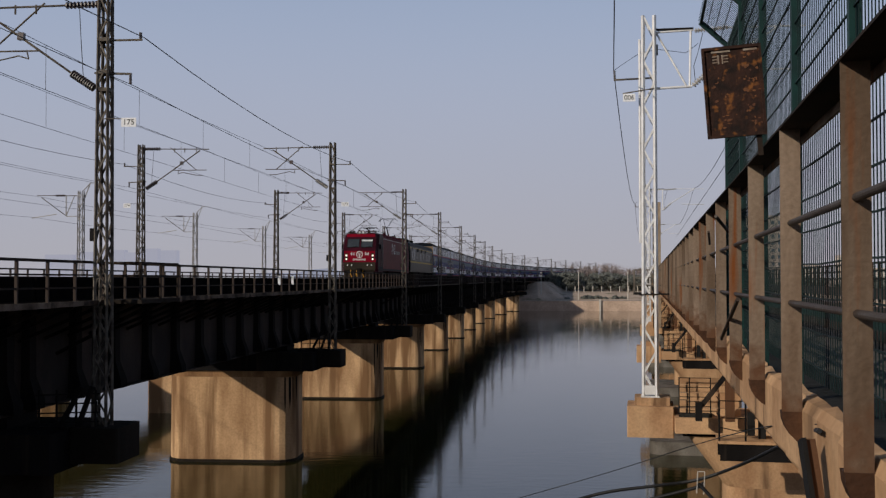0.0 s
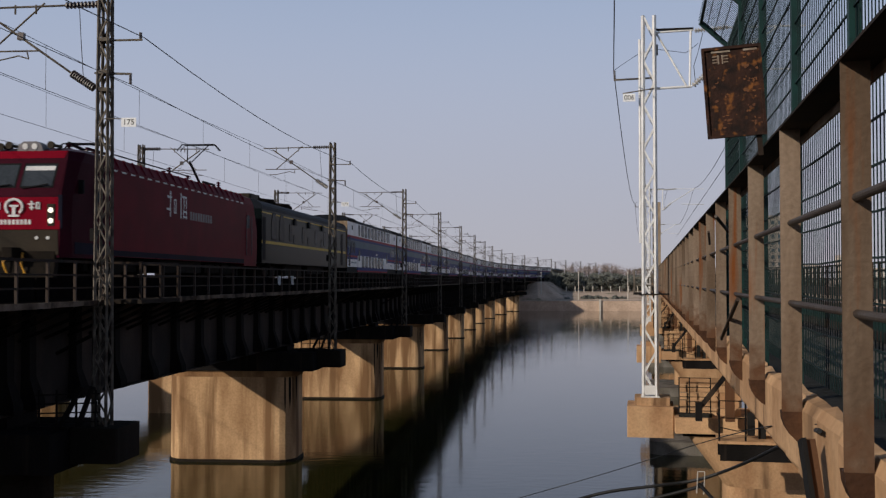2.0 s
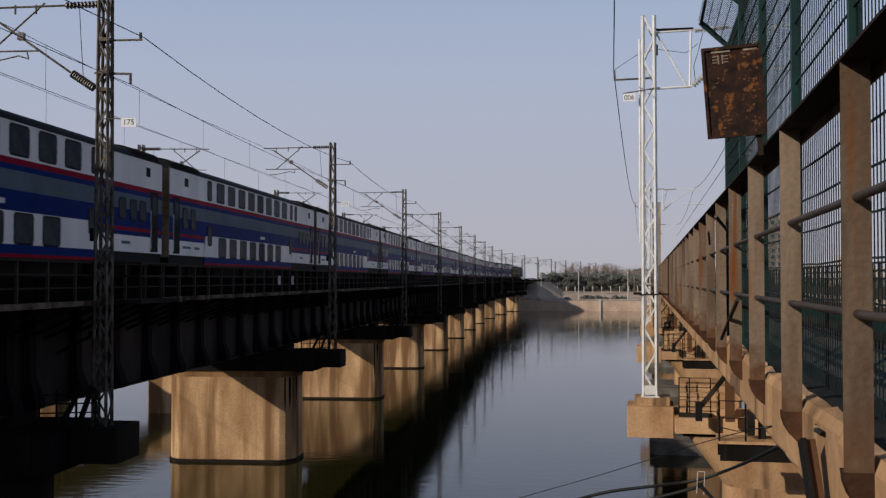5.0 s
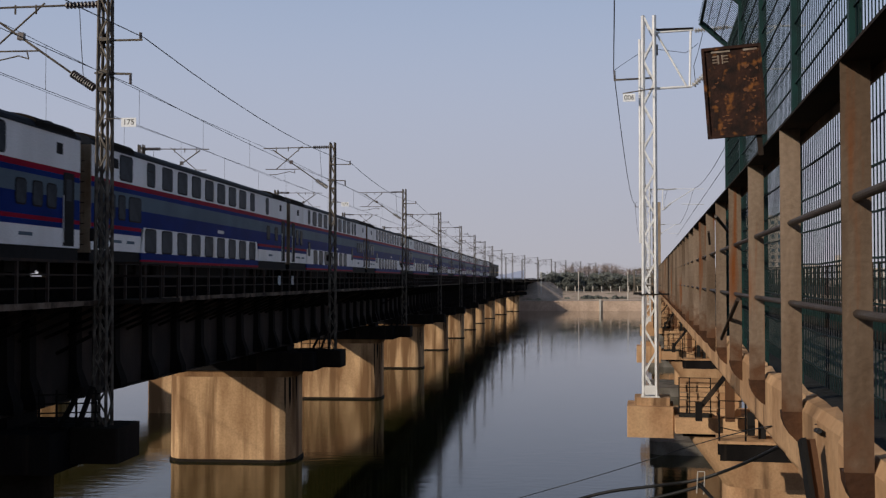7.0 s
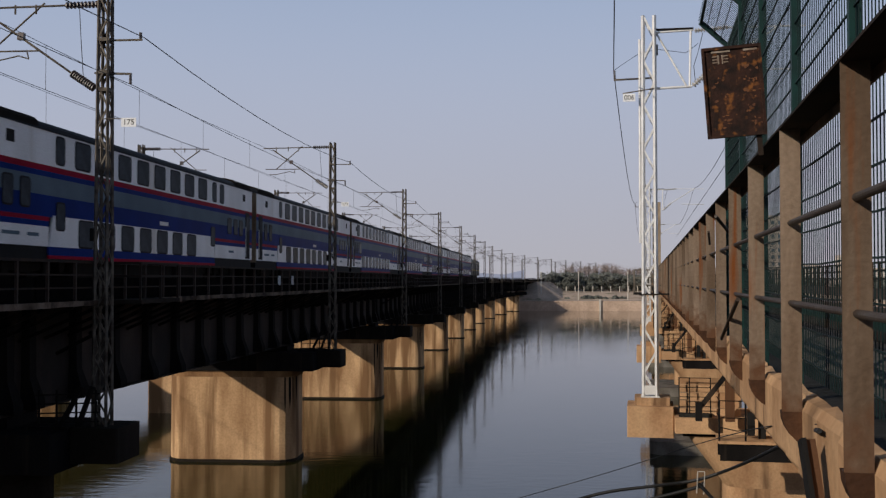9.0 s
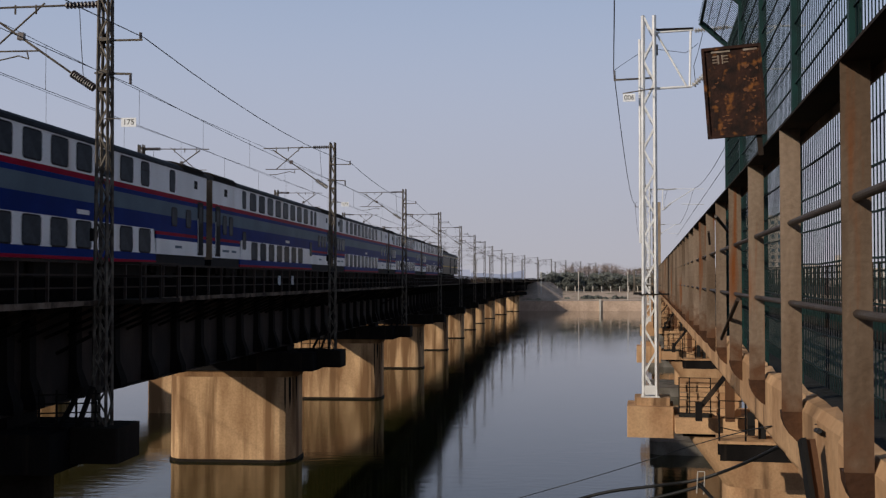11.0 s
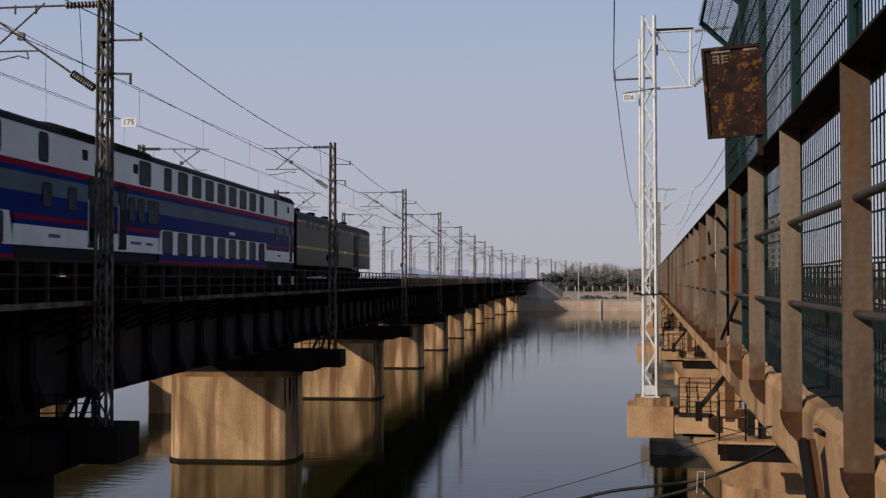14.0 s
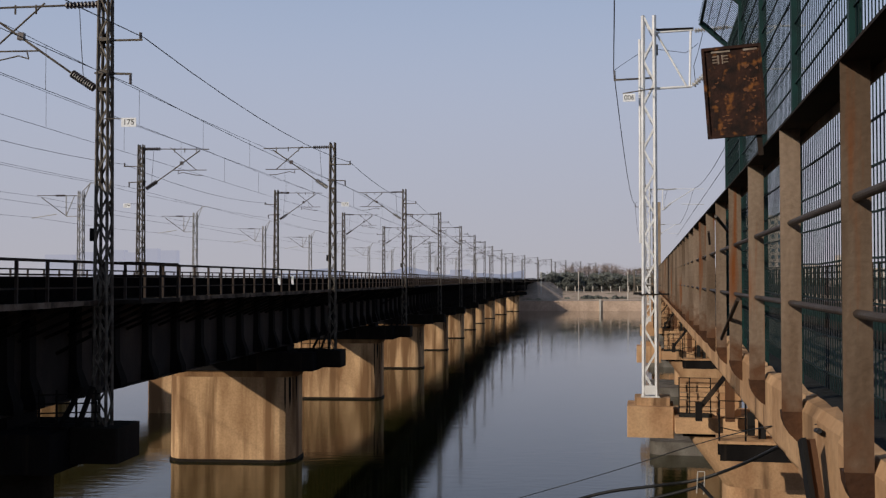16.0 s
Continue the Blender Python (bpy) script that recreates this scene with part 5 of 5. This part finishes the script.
def make_near_mast(number):
    t = thing("catenary_mast", "white painted lattice catenary mast on a concrete footing", "catenary mast", "catenary masts of the near bridge")
    part("lattice", lattice(Build(), 0.42, 0.40, -3.80, 8.7, 0.72, 0.095, 0.86), M_MASTW, t)
    part("base_plate", Build().box(-0.3, 0.3, -0.3, 0.3, -3.84, -3.80), M_MASTW, t)
    part("gusset", Build().box(-0.22, 0.18, -0.25, -0.235, -3.75, -3.45), M_MASTW, t)
    part("side_pipe", Build().bar((-0.30, 0, 1.2), (-0.30, 0, 7.95), 0.08, n=8), M_MASTW, t)
    part("bracket_top", Build().box(0.2, 1.45, -0.05, 0.05, 8.22, 8.28), M_GIRDER, t)
    part("bracket_tube", Build().bar((0.2, 0, 8.16), (1.45, 0, 8.20), 0.07, n=8), M_MASTW, t)
    part("bracket_post", Build().bar((1.36, 0, 8.18), (1.32, 0, 6.36), 0.075, n=8), M_MASTW, t)
    part("bracket_stay", Build().bar((0.25, 0, 8.14), (1.2, 0, 6.38), 0.07, n=8), M_MASTW, t)
    part("bracket_foot", Build().bar((0.18, 0, 6.30), (1.4, 0, 6.34), 0.085, n=8), M_MASTW, t)
    part("insulator", Build().ribs((1.48, 0, 8.17), (2.55, 0, 8.24), 0.085, 12), M_INSULW, t)
    part("insulator", Build().ribs((1.42, 0, 6.36), (2.1, 0, 6.95), 0.10, 9), M_INSULW, t)
    part("cantilever", Build().bar((2.1, 0, 6.95), (4.2, 0, 8.25), 0.06, n=8).bar((2.55, 0, 8.24), (5.0, 0, 8.2), 0.05, n=8).bar((3.0, 0, 6.85), (5.0, 0, 6.8), 0.05, n=8), M_MASTW, t)
    part("jumper_wire", Build().line([(1.75, 0, 8.1), (1.6, 0, 7.5), (1.45, 0, 7.0), (1.5, 0, 6.5)], 0.022), M_CABLE, t)
    part("jumper_wire", Build().line([(-1.15, 0, 6.95), (-0.3, 0, 7.5), (0.3, 0, 7.6), (1.2, 0, 7.45), (1.6, 0, 7.75)], 0.018), M_CABLE, t)
    part("cross_arm", Build().bar((-1.15, 0, 6.63), (0.22, 0, 6.66), 0.055), M_MAST, t)
    part("arm_insulator", Build().ribs((-1.12, 0, 6.66), (-1.12, 0, 6.95), 0.05, 4), M_INSUL, t)
    part("clamp", Build().box(0.2, 0.3, -0.08, 0.0, 7.4, 7.75), M_CABLE, t)
    part("tie_bar", Build().bar((-0.35, -0.24, -0.5), (0.68, -0.24, -0.47), 0.05), M_GIRDER, t)
    if number:
        part("plate_arm", Build().bar((-0.85, -0.22, 6.13), (0.2, -0.22, 6.28), 0.035), M_MAST, t)
        g = part("number_plate", Build().box(-0.84, -0.44, -0.25, -0.24, 5.86, 6.12), M_SIGN, t, "white enamel plate with black figures")
        letters("figures", number, 0.22, M_INK, g, pose(-0.64, -0.252, 5.985, 90))
    return t


MAST_Y = 36.9
make_near_mast("006").matrix_world = NEAR @ pose(0.09, MAST_Y, 0)
for k in (1, 2):
    make_near_mast("").matrix_world = NEAR @ pose(0.09, MAST_Y + 2 * k * SPAN, 0)
M_TAN = mat("tan_column", (0.38, 0.29, 0.20), (0.26, 0.19, 0.13), 0.85, 0, 1.5, 12, 0.2)
col = thing("channel_column", "tan steel channel column beside the bridge railing", "column", m=NEAR @ pose(0.85, 100.0, 0))
part("web", Build().box(-0.35, 0.0, 0, 0.05, -4.3, 6.9), M_GIRDER, col)
part("flange", Build().box(0.0, 0.36, -0.05, 0.3, -4.3, 6.9), M_TAN, col)
for dz in range(10):
    part("batten", Build().box(-0.34, -0.02, -0.04, 0.0, -0.6 + dz * 0.75, -0.4 + dz * 0.75), M_TAN, col)


def near_wire(name, label, off, z, sag, width, swing=0.0):
    """A wire along the near bridge, from mast to mast."""
    w = thing(name, label, "overhead wire", "overhead wires of the near bridge", m=NEAR)
    b = Build()
    for k in (-1, 0, 1):
        pts = []
        for i in range(11):
            f = i / 10
            pts.append((off + (swing * (1 - f) if k < 0 else 0.0), MAST_Y + (k + f) * 2 * SPAN, z - 4 * sag * f * (1 - f)))
        b.line(pts, width, 4)
    part("strand", b, M_CABLE, w)


near_wire("feeder_wire", "dark feeder wire on the mast's cross arm", -1.06, 6.98, 1.2, 0.028, 2.0)
near_wire("messenger_wire", "dark catenary messenger wire over the near bridge", 4.2, 8.25, 1.1, 0.026)
near_wire("contact_wire", "dark contact wire over the near bridge", 4.3, 6.4, 0.05, 0.026)


def make_near_pier():
    p = thing("near_bridge_pier", "tan concrete pier with flared head, cap beam and mast block", "pier", "piers of the near bridge")
    part("cap_beam", Build().box(0.84, 7.0, -1.5, 1.5, -4.86, -4.36, 0.03), M_CONC, p)
    part("mast_block", Build().box(-0.66, 0.83, -0.9, 0.9, -5.10, -4.10, 0.03), M_CONC, p)
    part("mast_plinth", Build().box(-0.42, 0.72, -0.6, 0.6, -4.10, -3.845, 0.02), M_CONC, p)
    # near-black filler under the cap beam: the gap's shade put into its colour
    part("bearing_gap", Build().box(1.1, 6.8, -1.2, 1.2, -4.98, -4.864), M_GIRDER, p)
    part("head", Build().prism([(x + 4, y) for x, y in pier_ring(1.6, 1.3, 0.7)], -6.55, -4.984, [(x + 4, y) for x, y in pier_ring(2.75, 1.5, 0.7)]), M_CONC, p)
    part("shaft", Build().prism([(x + 4, y) for x, y in pier_ring(1.6, 1.3, 0.7)], -11.4, -6.55), M_CONC, p)
    part("pile_cap", Build().prism([(x + 4, y) for x, y in pier_ring(3.9, 4.2, 0.6)], -11.6, -9.45), M_GREYCAP, p, "grey weathered pile cap above the water")
    return p


def make_boarding():
    """Weathered boards standing on edge behind the guard railing."""
    g = thing("plank_screen", "sun-bleached horizontal plank screen on the pier cap", "screen", "plank screens")
    for k in range(5):
        z = -4.33 + k * 0.245
        part("plank", Build().box(1.0, 2.9 - 0.05 * (k % 2), -1.0 + 0.015 * (k % 3), -0.95 + 0.015 * (k % 3), z, z + 0.215), M_CONC, g)
    return g


def make_guard():
    g = thing("guard_railing", "thin steel guard railing on the pier cap", "railing", "guard railings")
    for x in (0.98, 1.30, 1.95):
        part("post", Build().bar((x, -1.3, -4.36), (x, -1.3, -3.1), 0.035), M_GIRDER, g)
    for z in (-3.12, -3.42, -3.72, -4.02, -4.3):
        part("rail", Build().bar((0.98, -1.3, z), (1.97, -1.3, z), 0.022), M_GIRDER, g)
    return g


def make_platform():
    """An inspection platform hung beside the pier head."""
    g = thing("inspection_platform", "steel inspection platform with bracket beside the pier head", "platform", "inspection platforms")
    part("floor", Build().box(1.95, 5.2, -5.2, -3.9, -4.62, -4.54), M_CONC, g)
    part("edge_beam", Build().box(2.0, 5.2, -5.15, -5.05, -5.1, -4.624), M_GIRDER, g)
    part("edge_beam", Build().box(2.0, 5.2, -4.05, -3.95, -5.1, -4.624), M_GIRDER, g)
    for x in (1.98, 2.7):
        part("post", Build().bar((x, -5.1, -4.54), (x, -5.1, -3.4), 0.05), M_GIRDER, g)
    for z in (-3.42, -3.9):
        part("rail", Build().line([(1.98, -3.95, z), (1.98, -5.1, z), (2.7, -5.1, z)], 0.03, 5), M_GIRDER, g)
    part("upright", Build().box(2.35, 2.62, -2.3, -2.0, -4.36, -2.95), M_STEEL, g)
    part("corbel", Build().box(2.3, 2.95, -2.4, -1.95, -2.95, -2.7).box(2.65, 2.95, -2.4, -1.95, -3.3, -2.95), M_GIRDER, g)
    part("stay", Build().bar((1.55, -2.15, -4.0), (2.45, -2.15, -2.85), 0.14), M_GIRDER, g)
    part("foot", Build().box(1.45, 1.65, -2.3, -2.0, -4.36, -3.8), M_GIRDER, g)
    part("hatch_pile", Build().box(1.0, 2.0, -1.4, -0.6, -4.356, -4.25, 0.1), M_BALLASTWALL, g)
    for x, z in ((2.9, -4.1), (3.2, -4.2)):
        part("junction_box", Build().box(x - 0.1, x + 0.1, -4.6, -4.4, z - 0.35, z + 0.3), M_CABLE, g)
    part("conduit", Build().line([(2.0, -4.8, -4.2), (2.5, -4.8, -4.3), (3.1, -4.5, -4.25), (4.2, -4.4, -4.15)], 0.03), M_CABLE, g)
    return g


builders = (make_near_pier, make_boarding, make_guard, make_platform)
for make in builders:
    o = make()
    o.matrix_world = NEAR @ pose(0, 37.2, 0)
    for k in range(-2, 9):
        if k:
            copy_thing(o, NEAR @ pose(0, 37.2 + k * SPAN, 0))


def make_cage():
    """A small refuge outside the railing."""
    g = thing("refuge_balcony", "small dark steel refuge balcony outside the railing", "balcony", "refuge balconies")
    part("floor", Build().box(-0.7, 0.7, -0.9, 0.9, -0.78, -0.68), M_GIRDER, g)
    for x, y in ((-0.66, -0.86), (-0.66, 0.86), (0.2, -0.86), (0.2, 0.86)):
        part("post", Build().bar((x, y, -0.68), (x, y, 0.52), 0.07), M_MAST, g)
    for z in (0.5, 0.1, -0.3):
        part("rail", Build().line([(0.7, -0.86, z), (-0.66, -0.86, z), (-0.66, 0.86, z), (0.7, 0.86, z)], 0.05, 4), M_MAST, g)
    return g


cage = make_cage()
cage.matrix_world = NEAR @ pose(0, 58.5, 0)
copy_thing(cage, NEAR @ pose(0, 58.5 + 2 * SPAN, 0))


def hung(name, label, pts, width, material=M_CABLE):
    c = thing(name, label, "cable", m=NEAR)
    fine = []
    for a, b, c2, d in zip([pts[0]] + pts[:-2], pts[:-1], pts[1:], pts[2:] + [pts[-1]]):
        a, b, c2, d = Vector(a), Vector(b), Vector(c2), Vector(d)
        for i in range(5):
            u = i / 5
            fine.append(0.5 * (2 * b + (c2 - a) * u + (2 * a - 5 * b + 4 * c2 - d) * u * u + (3 * b - a - 3 * c2 + d) * u ** 3))
    fine.append(Vector(pts[-1]))
    part("strand", Build().line(fine, width, 8), material, c)


def at_px(dx, dy, d):
    """A point d metres ahead, dx and dy hundredths to the right of and above the near bridge's line."""
    return (dx * d / 100, d, dy * d / 100)


hung("black_cable", "thick black cable slung under the bridge edge", [at_px(-11.5, -21.6, 9.0), at_px(-4.5, -19.2, 9.0), at_px(0.5, -18.3, 9.0), at_px(4.4, -17.6, 9.0), at_px(8.4, -16.0, 8.6), at_px(13.2, -13.4, 6.6), (0.78, 5.35, -0.70)], 0.026)
hung("black_cable", "thick black cable slung under the bridge edge", [at_px(-11.5, -22.0, 9.0), at_px(-3.0, -20.3, 9.0), at_px(4.2, -18.3, 9.0), at_px(4.6, -17.9, 9.0)], 0.028)
hung("black_cable", "thick black cable slung under the bridge edge", [at_px(4.4, -18.0, 9.0), at_px(5.8, -19.5, 8.8), at_px(7.6, -21.6, 8.6)], 0.028)
hung("thin_wire", "thin dark wire under the bridge edge", [at_px(-16.0, -21.2, 12.0), at_px(-4.0, -17.4, 12.0), at_px(4.0, -14.6, 10.0), at_px(9.8, -12.9, 8.0), (0.82, 5.6, -0.70)], 0.008)
tie = thing("cable_tie", "pale rope tie holding the cables", "tie", m=NEAR)
part("loop", Build().line([at_px(4.2, -18.8, 8.97), at_px(4.3, -16.9, 8.97), at_px(4.9, -16.9, 8.97), at_px(4.8, -18.9, 8.97)], 0.009), M_INSULW, tie)
strut = thing("steel_strut", "steel angle strut under the bridge edge", "strut", m=NEAR)
part("flange", Build().bar((0.73, 5.35, -0.74), (0.86, 4.75, -2.1), 0.06, 0.02), M_STEEL, strut)
part("web", Build().bar((0.70, 5.34, -0.74), (0.82, 4.74, -2.08), 0.022, 0.06), M_CABLE, strut)


# ---- the far bank: trees, lamps, fence, distance ----
M_BARK = mat("bark", (0.10, 0.075, 0.055), (0.06, 0.045, 0.035), 0.95, 0, 3, 20, 0.4, spec=0.1)
# paler and greyer than evergreen leaf: distance haze put into the colour
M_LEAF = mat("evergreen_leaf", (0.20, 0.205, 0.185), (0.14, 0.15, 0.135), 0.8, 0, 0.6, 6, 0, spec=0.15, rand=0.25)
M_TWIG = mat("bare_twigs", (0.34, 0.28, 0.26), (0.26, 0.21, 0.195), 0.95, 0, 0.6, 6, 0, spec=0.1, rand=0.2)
M_LAMPPOST = mat("lamp_post_paint", (0.62, 0.58, 0.52), (0.5, 0.46, 0.4), 0.6, 0, 3, 20, 0)


def make_tree(seed, height, bare=False):
    rnd = random.Random(seed)
    t = thing("bare_tree" if bare else "evergreen_tree", "leafless winter tree with brown twigs" if bare else "dense grey-green tree on the river bank, haze in its colour", "tree", "bare trees" if bare else "evergreen trees")
    tr = Build()
    trunk_h = height * 0.45
    tr.bar((0, 0, -0.6), (0, 0, trunk_h), height * 0.035, n=7)
    tips = []
    for i in range(9):
        a, up = rnd.uniform(0, 6.28), rnd.uniform(0.55, 1.0)
        q = Vector((math.cos(a) * height * 0.24, math.sin(a) * height * 0.24, height * (0.42 + 0.4 * up)))
        tr.bar((0, 0, trunk_h * rnd.uniform(0.6, 1)), q, height * 0.014, n=5)
        tips.append(q)
    part("trunk", tr, M_BARK, t)
    cr = Build()
    if bare:
        for q in tips:
            for _ in range(26):
                d = Vector((rnd.gauss(0, 1), rnd.gauss(0, 1), rnd.gauss(0.6, 0.8)))
                d = d.normalized() * height * rnd.uniform(0.08, 0.22)
                p = q + Vector((rnd.gauss(0, .05), rnd.gauss(0, .05), rnd.gauss(0, .05))) * height
                cr.bar(p, p + d, 0.07, n=3)
    else:
        clumps = [(Vector((rnd.gauss(0, .17), rnd.gauss(0, .17), rnd.uniform(.22, .86))) * height, height * rnd.uniform(0.09, 0.19)) for _ in range(24)]
        for c, r in clumps:
            for _ in range(95):
                d = Vector((rnd.gauss(0, 1), rnd.gauss(0, 1), rnd.gauss(0, 1))).normalized()
                p = c + d * r * rnd.uniform(0.45, 1.2)
                s = rnd.uniform(0.10, 0.27)
                u = d.cross(Vector((rnd.gauss(0, 1), rnd.gauss(0, 1), rnd.gauss(0, 1)))).normalized() * s
                w = (d.cross(u).normalized() + d * rnd.uniform(-1, 1)) * s
                cr.add([p - u - w, p + u - w * 0.6, p + u * 0.6 + w, p - u * 0.8 + w], [(0, 1, 2, 3)])
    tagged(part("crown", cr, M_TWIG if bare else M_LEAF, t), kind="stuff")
    return t


BANK_Z = 5.9
rnd = random.Random(11)
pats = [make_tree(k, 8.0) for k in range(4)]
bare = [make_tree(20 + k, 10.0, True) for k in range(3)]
spots = []
start = {418: 3.0, 430: 1.5, 446: 6.0}
for row, (y, n) in enumerate(((418, 26), (430, 24), (446, 22))):
    for i in range(n):
        spots.append((start[y] + i * 62 / n + rnd.uniform(-1.2, 1.2) + row, y + rnd.uniform(-3, 3), rnd.uniform(0.50, 1.0) if rnd.random() < 0.85 else 1.12))
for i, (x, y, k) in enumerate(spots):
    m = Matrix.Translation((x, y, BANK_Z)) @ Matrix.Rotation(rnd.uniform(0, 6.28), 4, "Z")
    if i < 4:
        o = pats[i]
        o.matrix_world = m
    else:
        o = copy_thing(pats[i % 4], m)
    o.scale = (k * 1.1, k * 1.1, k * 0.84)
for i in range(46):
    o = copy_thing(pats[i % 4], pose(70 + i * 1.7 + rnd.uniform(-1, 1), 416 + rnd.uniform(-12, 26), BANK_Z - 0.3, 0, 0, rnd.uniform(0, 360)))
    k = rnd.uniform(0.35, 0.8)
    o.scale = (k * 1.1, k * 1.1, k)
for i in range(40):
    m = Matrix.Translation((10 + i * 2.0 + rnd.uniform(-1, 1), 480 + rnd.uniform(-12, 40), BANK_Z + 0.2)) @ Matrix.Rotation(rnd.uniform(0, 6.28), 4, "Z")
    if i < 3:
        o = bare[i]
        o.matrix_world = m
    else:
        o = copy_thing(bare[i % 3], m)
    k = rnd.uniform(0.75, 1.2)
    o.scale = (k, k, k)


def make_bush(seed):
    rnd = random.Random(seed)
    t = thing("bush", "low grey-green bush on the bank terrace, haze in its colour", "bush", "bushes")
    b = Build()
    for _ in range(500):
        d = Vector((rnd.gauss(0, 1), rnd.gauss(0, 1), abs(rnd.gauss(0, 1)))).normalized()
        p = Vector((d.x * 2.6, d.y * 1.4, d.z * 1.4 + 0.1)) * rnd.uniform(0.6, 1.0)
        u = Vector((rnd.gauss(0, 1), rnd.gauss(0, 1), rnd.gauss(0, 1))).normalized() * 0.2
        w = u.cross(d).normalized() * 0.2
        b.add([p - u - w, p + u - w, p + u + w, p - u + w], [(0, 1, 2, 3)])
    tagged(part("foliage", b, M_LEAF, t), kind="stuff")
    return t


bush = make_bush(4)
bush.matrix_world = pose(15, 382, 3.6)
for x, k in ((18.5, 0.9), (21.0, 0.6), (24.5, 0.9), (27.0, 0.7), (8, 0.5), (2, 0.45), (44, 0.8)):
    o = copy_thing(bush, pose(x, 382 + k, 3.6, 0, 0, x * 40))
    o.scale = (k, k, k)


def make_lamp(h):
    t = thing("lamp_post", "slim pale lamp post on the river bank", "street lamp", "bank lamps")
    part("pole", Build().lathe([(0.16, 0), (0.13, h * 0.5), (0.10, h)], 8), M_LAMPPOST, t)
    part("lamp_head", Build().lathe([(0.12, h), (0.26, h + 0.15), (0.26, h + 0.5), (0.1, h + 0.65)], 8), M_LAMPPOST, t)
    return t


lamp = make_lamp(9.0)
lamp.matrix_world = pose(11.8, 378, 3.4)
for x, y in ((28.4, 378), (-0.9, 378), (46, 378)):
    copy_thing(lamp, pose(x, y, 3.4))


def make_bank_post():
    t = thing("fence_post", "short white concrete fence post on the bank", "fence post", "bank fence posts")
    part("post_shaft", Build().box(-0.14, 0.14, -0.14, 0.14, -0.3, 1.9, 0.02), M_LAMPPOST, t)
    return t


fp = make_bank_post()
fp.matrix_world = pose(-1.5, 409, 6.0)
for i in range(1, 19):
    copy_thing(fp, pose(-1.5 + i * 3.25, 409, 6.0))
tagged(part("wall_buttress", Build().box(17.9, 18.5, 360.6, 361.2, -0.5, 3.9), M_LAMPPOST), "pale concrete buttress on the embankment wall", "buttress")
# the railway's own embankment at the far end
emb = Build()
n = 12
rings = []
for i in range(n + 1):
    m = on_line(388 + i * 26)
    rings.append([m @ Vector(p) for p in ((-16, 0, 3.2), (-5.6, 0, Z - 0.75), (5.6, 0, Z - 0.75), (16, 0, 3.2))])
verts = [p for r in rings for p in r] + [on_line(372) @ Vector((-8, 0, 3.2)), on_line(372) @ Vector((8, 0, 3.2))]
k = len(verts)
emb.add(verts, [(4 * i + j, 4 * i + 4 + j, 4 * i + 5 + j, 4 * i + 1 + j) for i in range(n) for j in range(3)] + [(0, 1, k - 2), (1, 2, k - 1, k - 2), (2, 3, k - 1)])
tagged(part("railway_embankment", emb, M_BANK), "earth embankment carrying the railway off the bridge", "embankment", kind="structure")

# distance: blocks of flats and low hills, their haze put in as a glow
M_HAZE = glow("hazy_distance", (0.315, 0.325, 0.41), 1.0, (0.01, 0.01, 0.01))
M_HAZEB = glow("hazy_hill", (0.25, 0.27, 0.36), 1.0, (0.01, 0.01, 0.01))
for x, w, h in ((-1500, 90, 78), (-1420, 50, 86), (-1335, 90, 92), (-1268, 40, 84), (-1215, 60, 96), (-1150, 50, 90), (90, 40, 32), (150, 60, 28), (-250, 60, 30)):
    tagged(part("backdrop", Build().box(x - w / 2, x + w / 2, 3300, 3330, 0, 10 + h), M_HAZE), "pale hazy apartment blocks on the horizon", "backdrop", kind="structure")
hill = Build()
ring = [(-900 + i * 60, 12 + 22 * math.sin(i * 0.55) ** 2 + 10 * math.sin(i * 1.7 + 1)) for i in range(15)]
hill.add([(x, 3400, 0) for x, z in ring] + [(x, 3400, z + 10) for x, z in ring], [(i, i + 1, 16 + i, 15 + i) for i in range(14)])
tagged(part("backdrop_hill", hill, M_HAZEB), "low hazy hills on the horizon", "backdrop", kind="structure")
# flats beyond the near bridge, seen through its fence
M_FLATS = mat("flats_render", (0.62, 0.55, 0.48), (0.5, 0.43, 0.37), 0.85, 0, 0.2, 2, 0)
flat = thing("apartment_block", "pale apartment block far behind the fence", "apartment block")
part("wall", Build().box(-14, 14, 0, 14, 0, 36), M_FLATS, flat)
wm = mesh("window", Build().box(-0.8, 0.8, -0.06, 0.02, -0.8, 0.8), M_GREYBLUE)
for i in range(8):
    for j in range(10):
        part("window", wm, None, flat).location = (-11.5 + i * 3.3, 0, 4 + j * 3.2)
flat.matrix_world = pose(97, 520, 4)
for x, y, k in ((150, 640, 0.42), (190, 700, 0.6), (232, 690, 0.5), (178, 610, 0.35)):
    copy_thing(flat, pose(x, y, 4)).scale = (k, k, k)


def motions():
    """The train runs at a steady speed along the near track."""
    for o, s in train:
        walk(o, [(t, on_line(s - SPEED * t, TRACK, RAIL_Z)) for t in range(0, 17)])


motions()
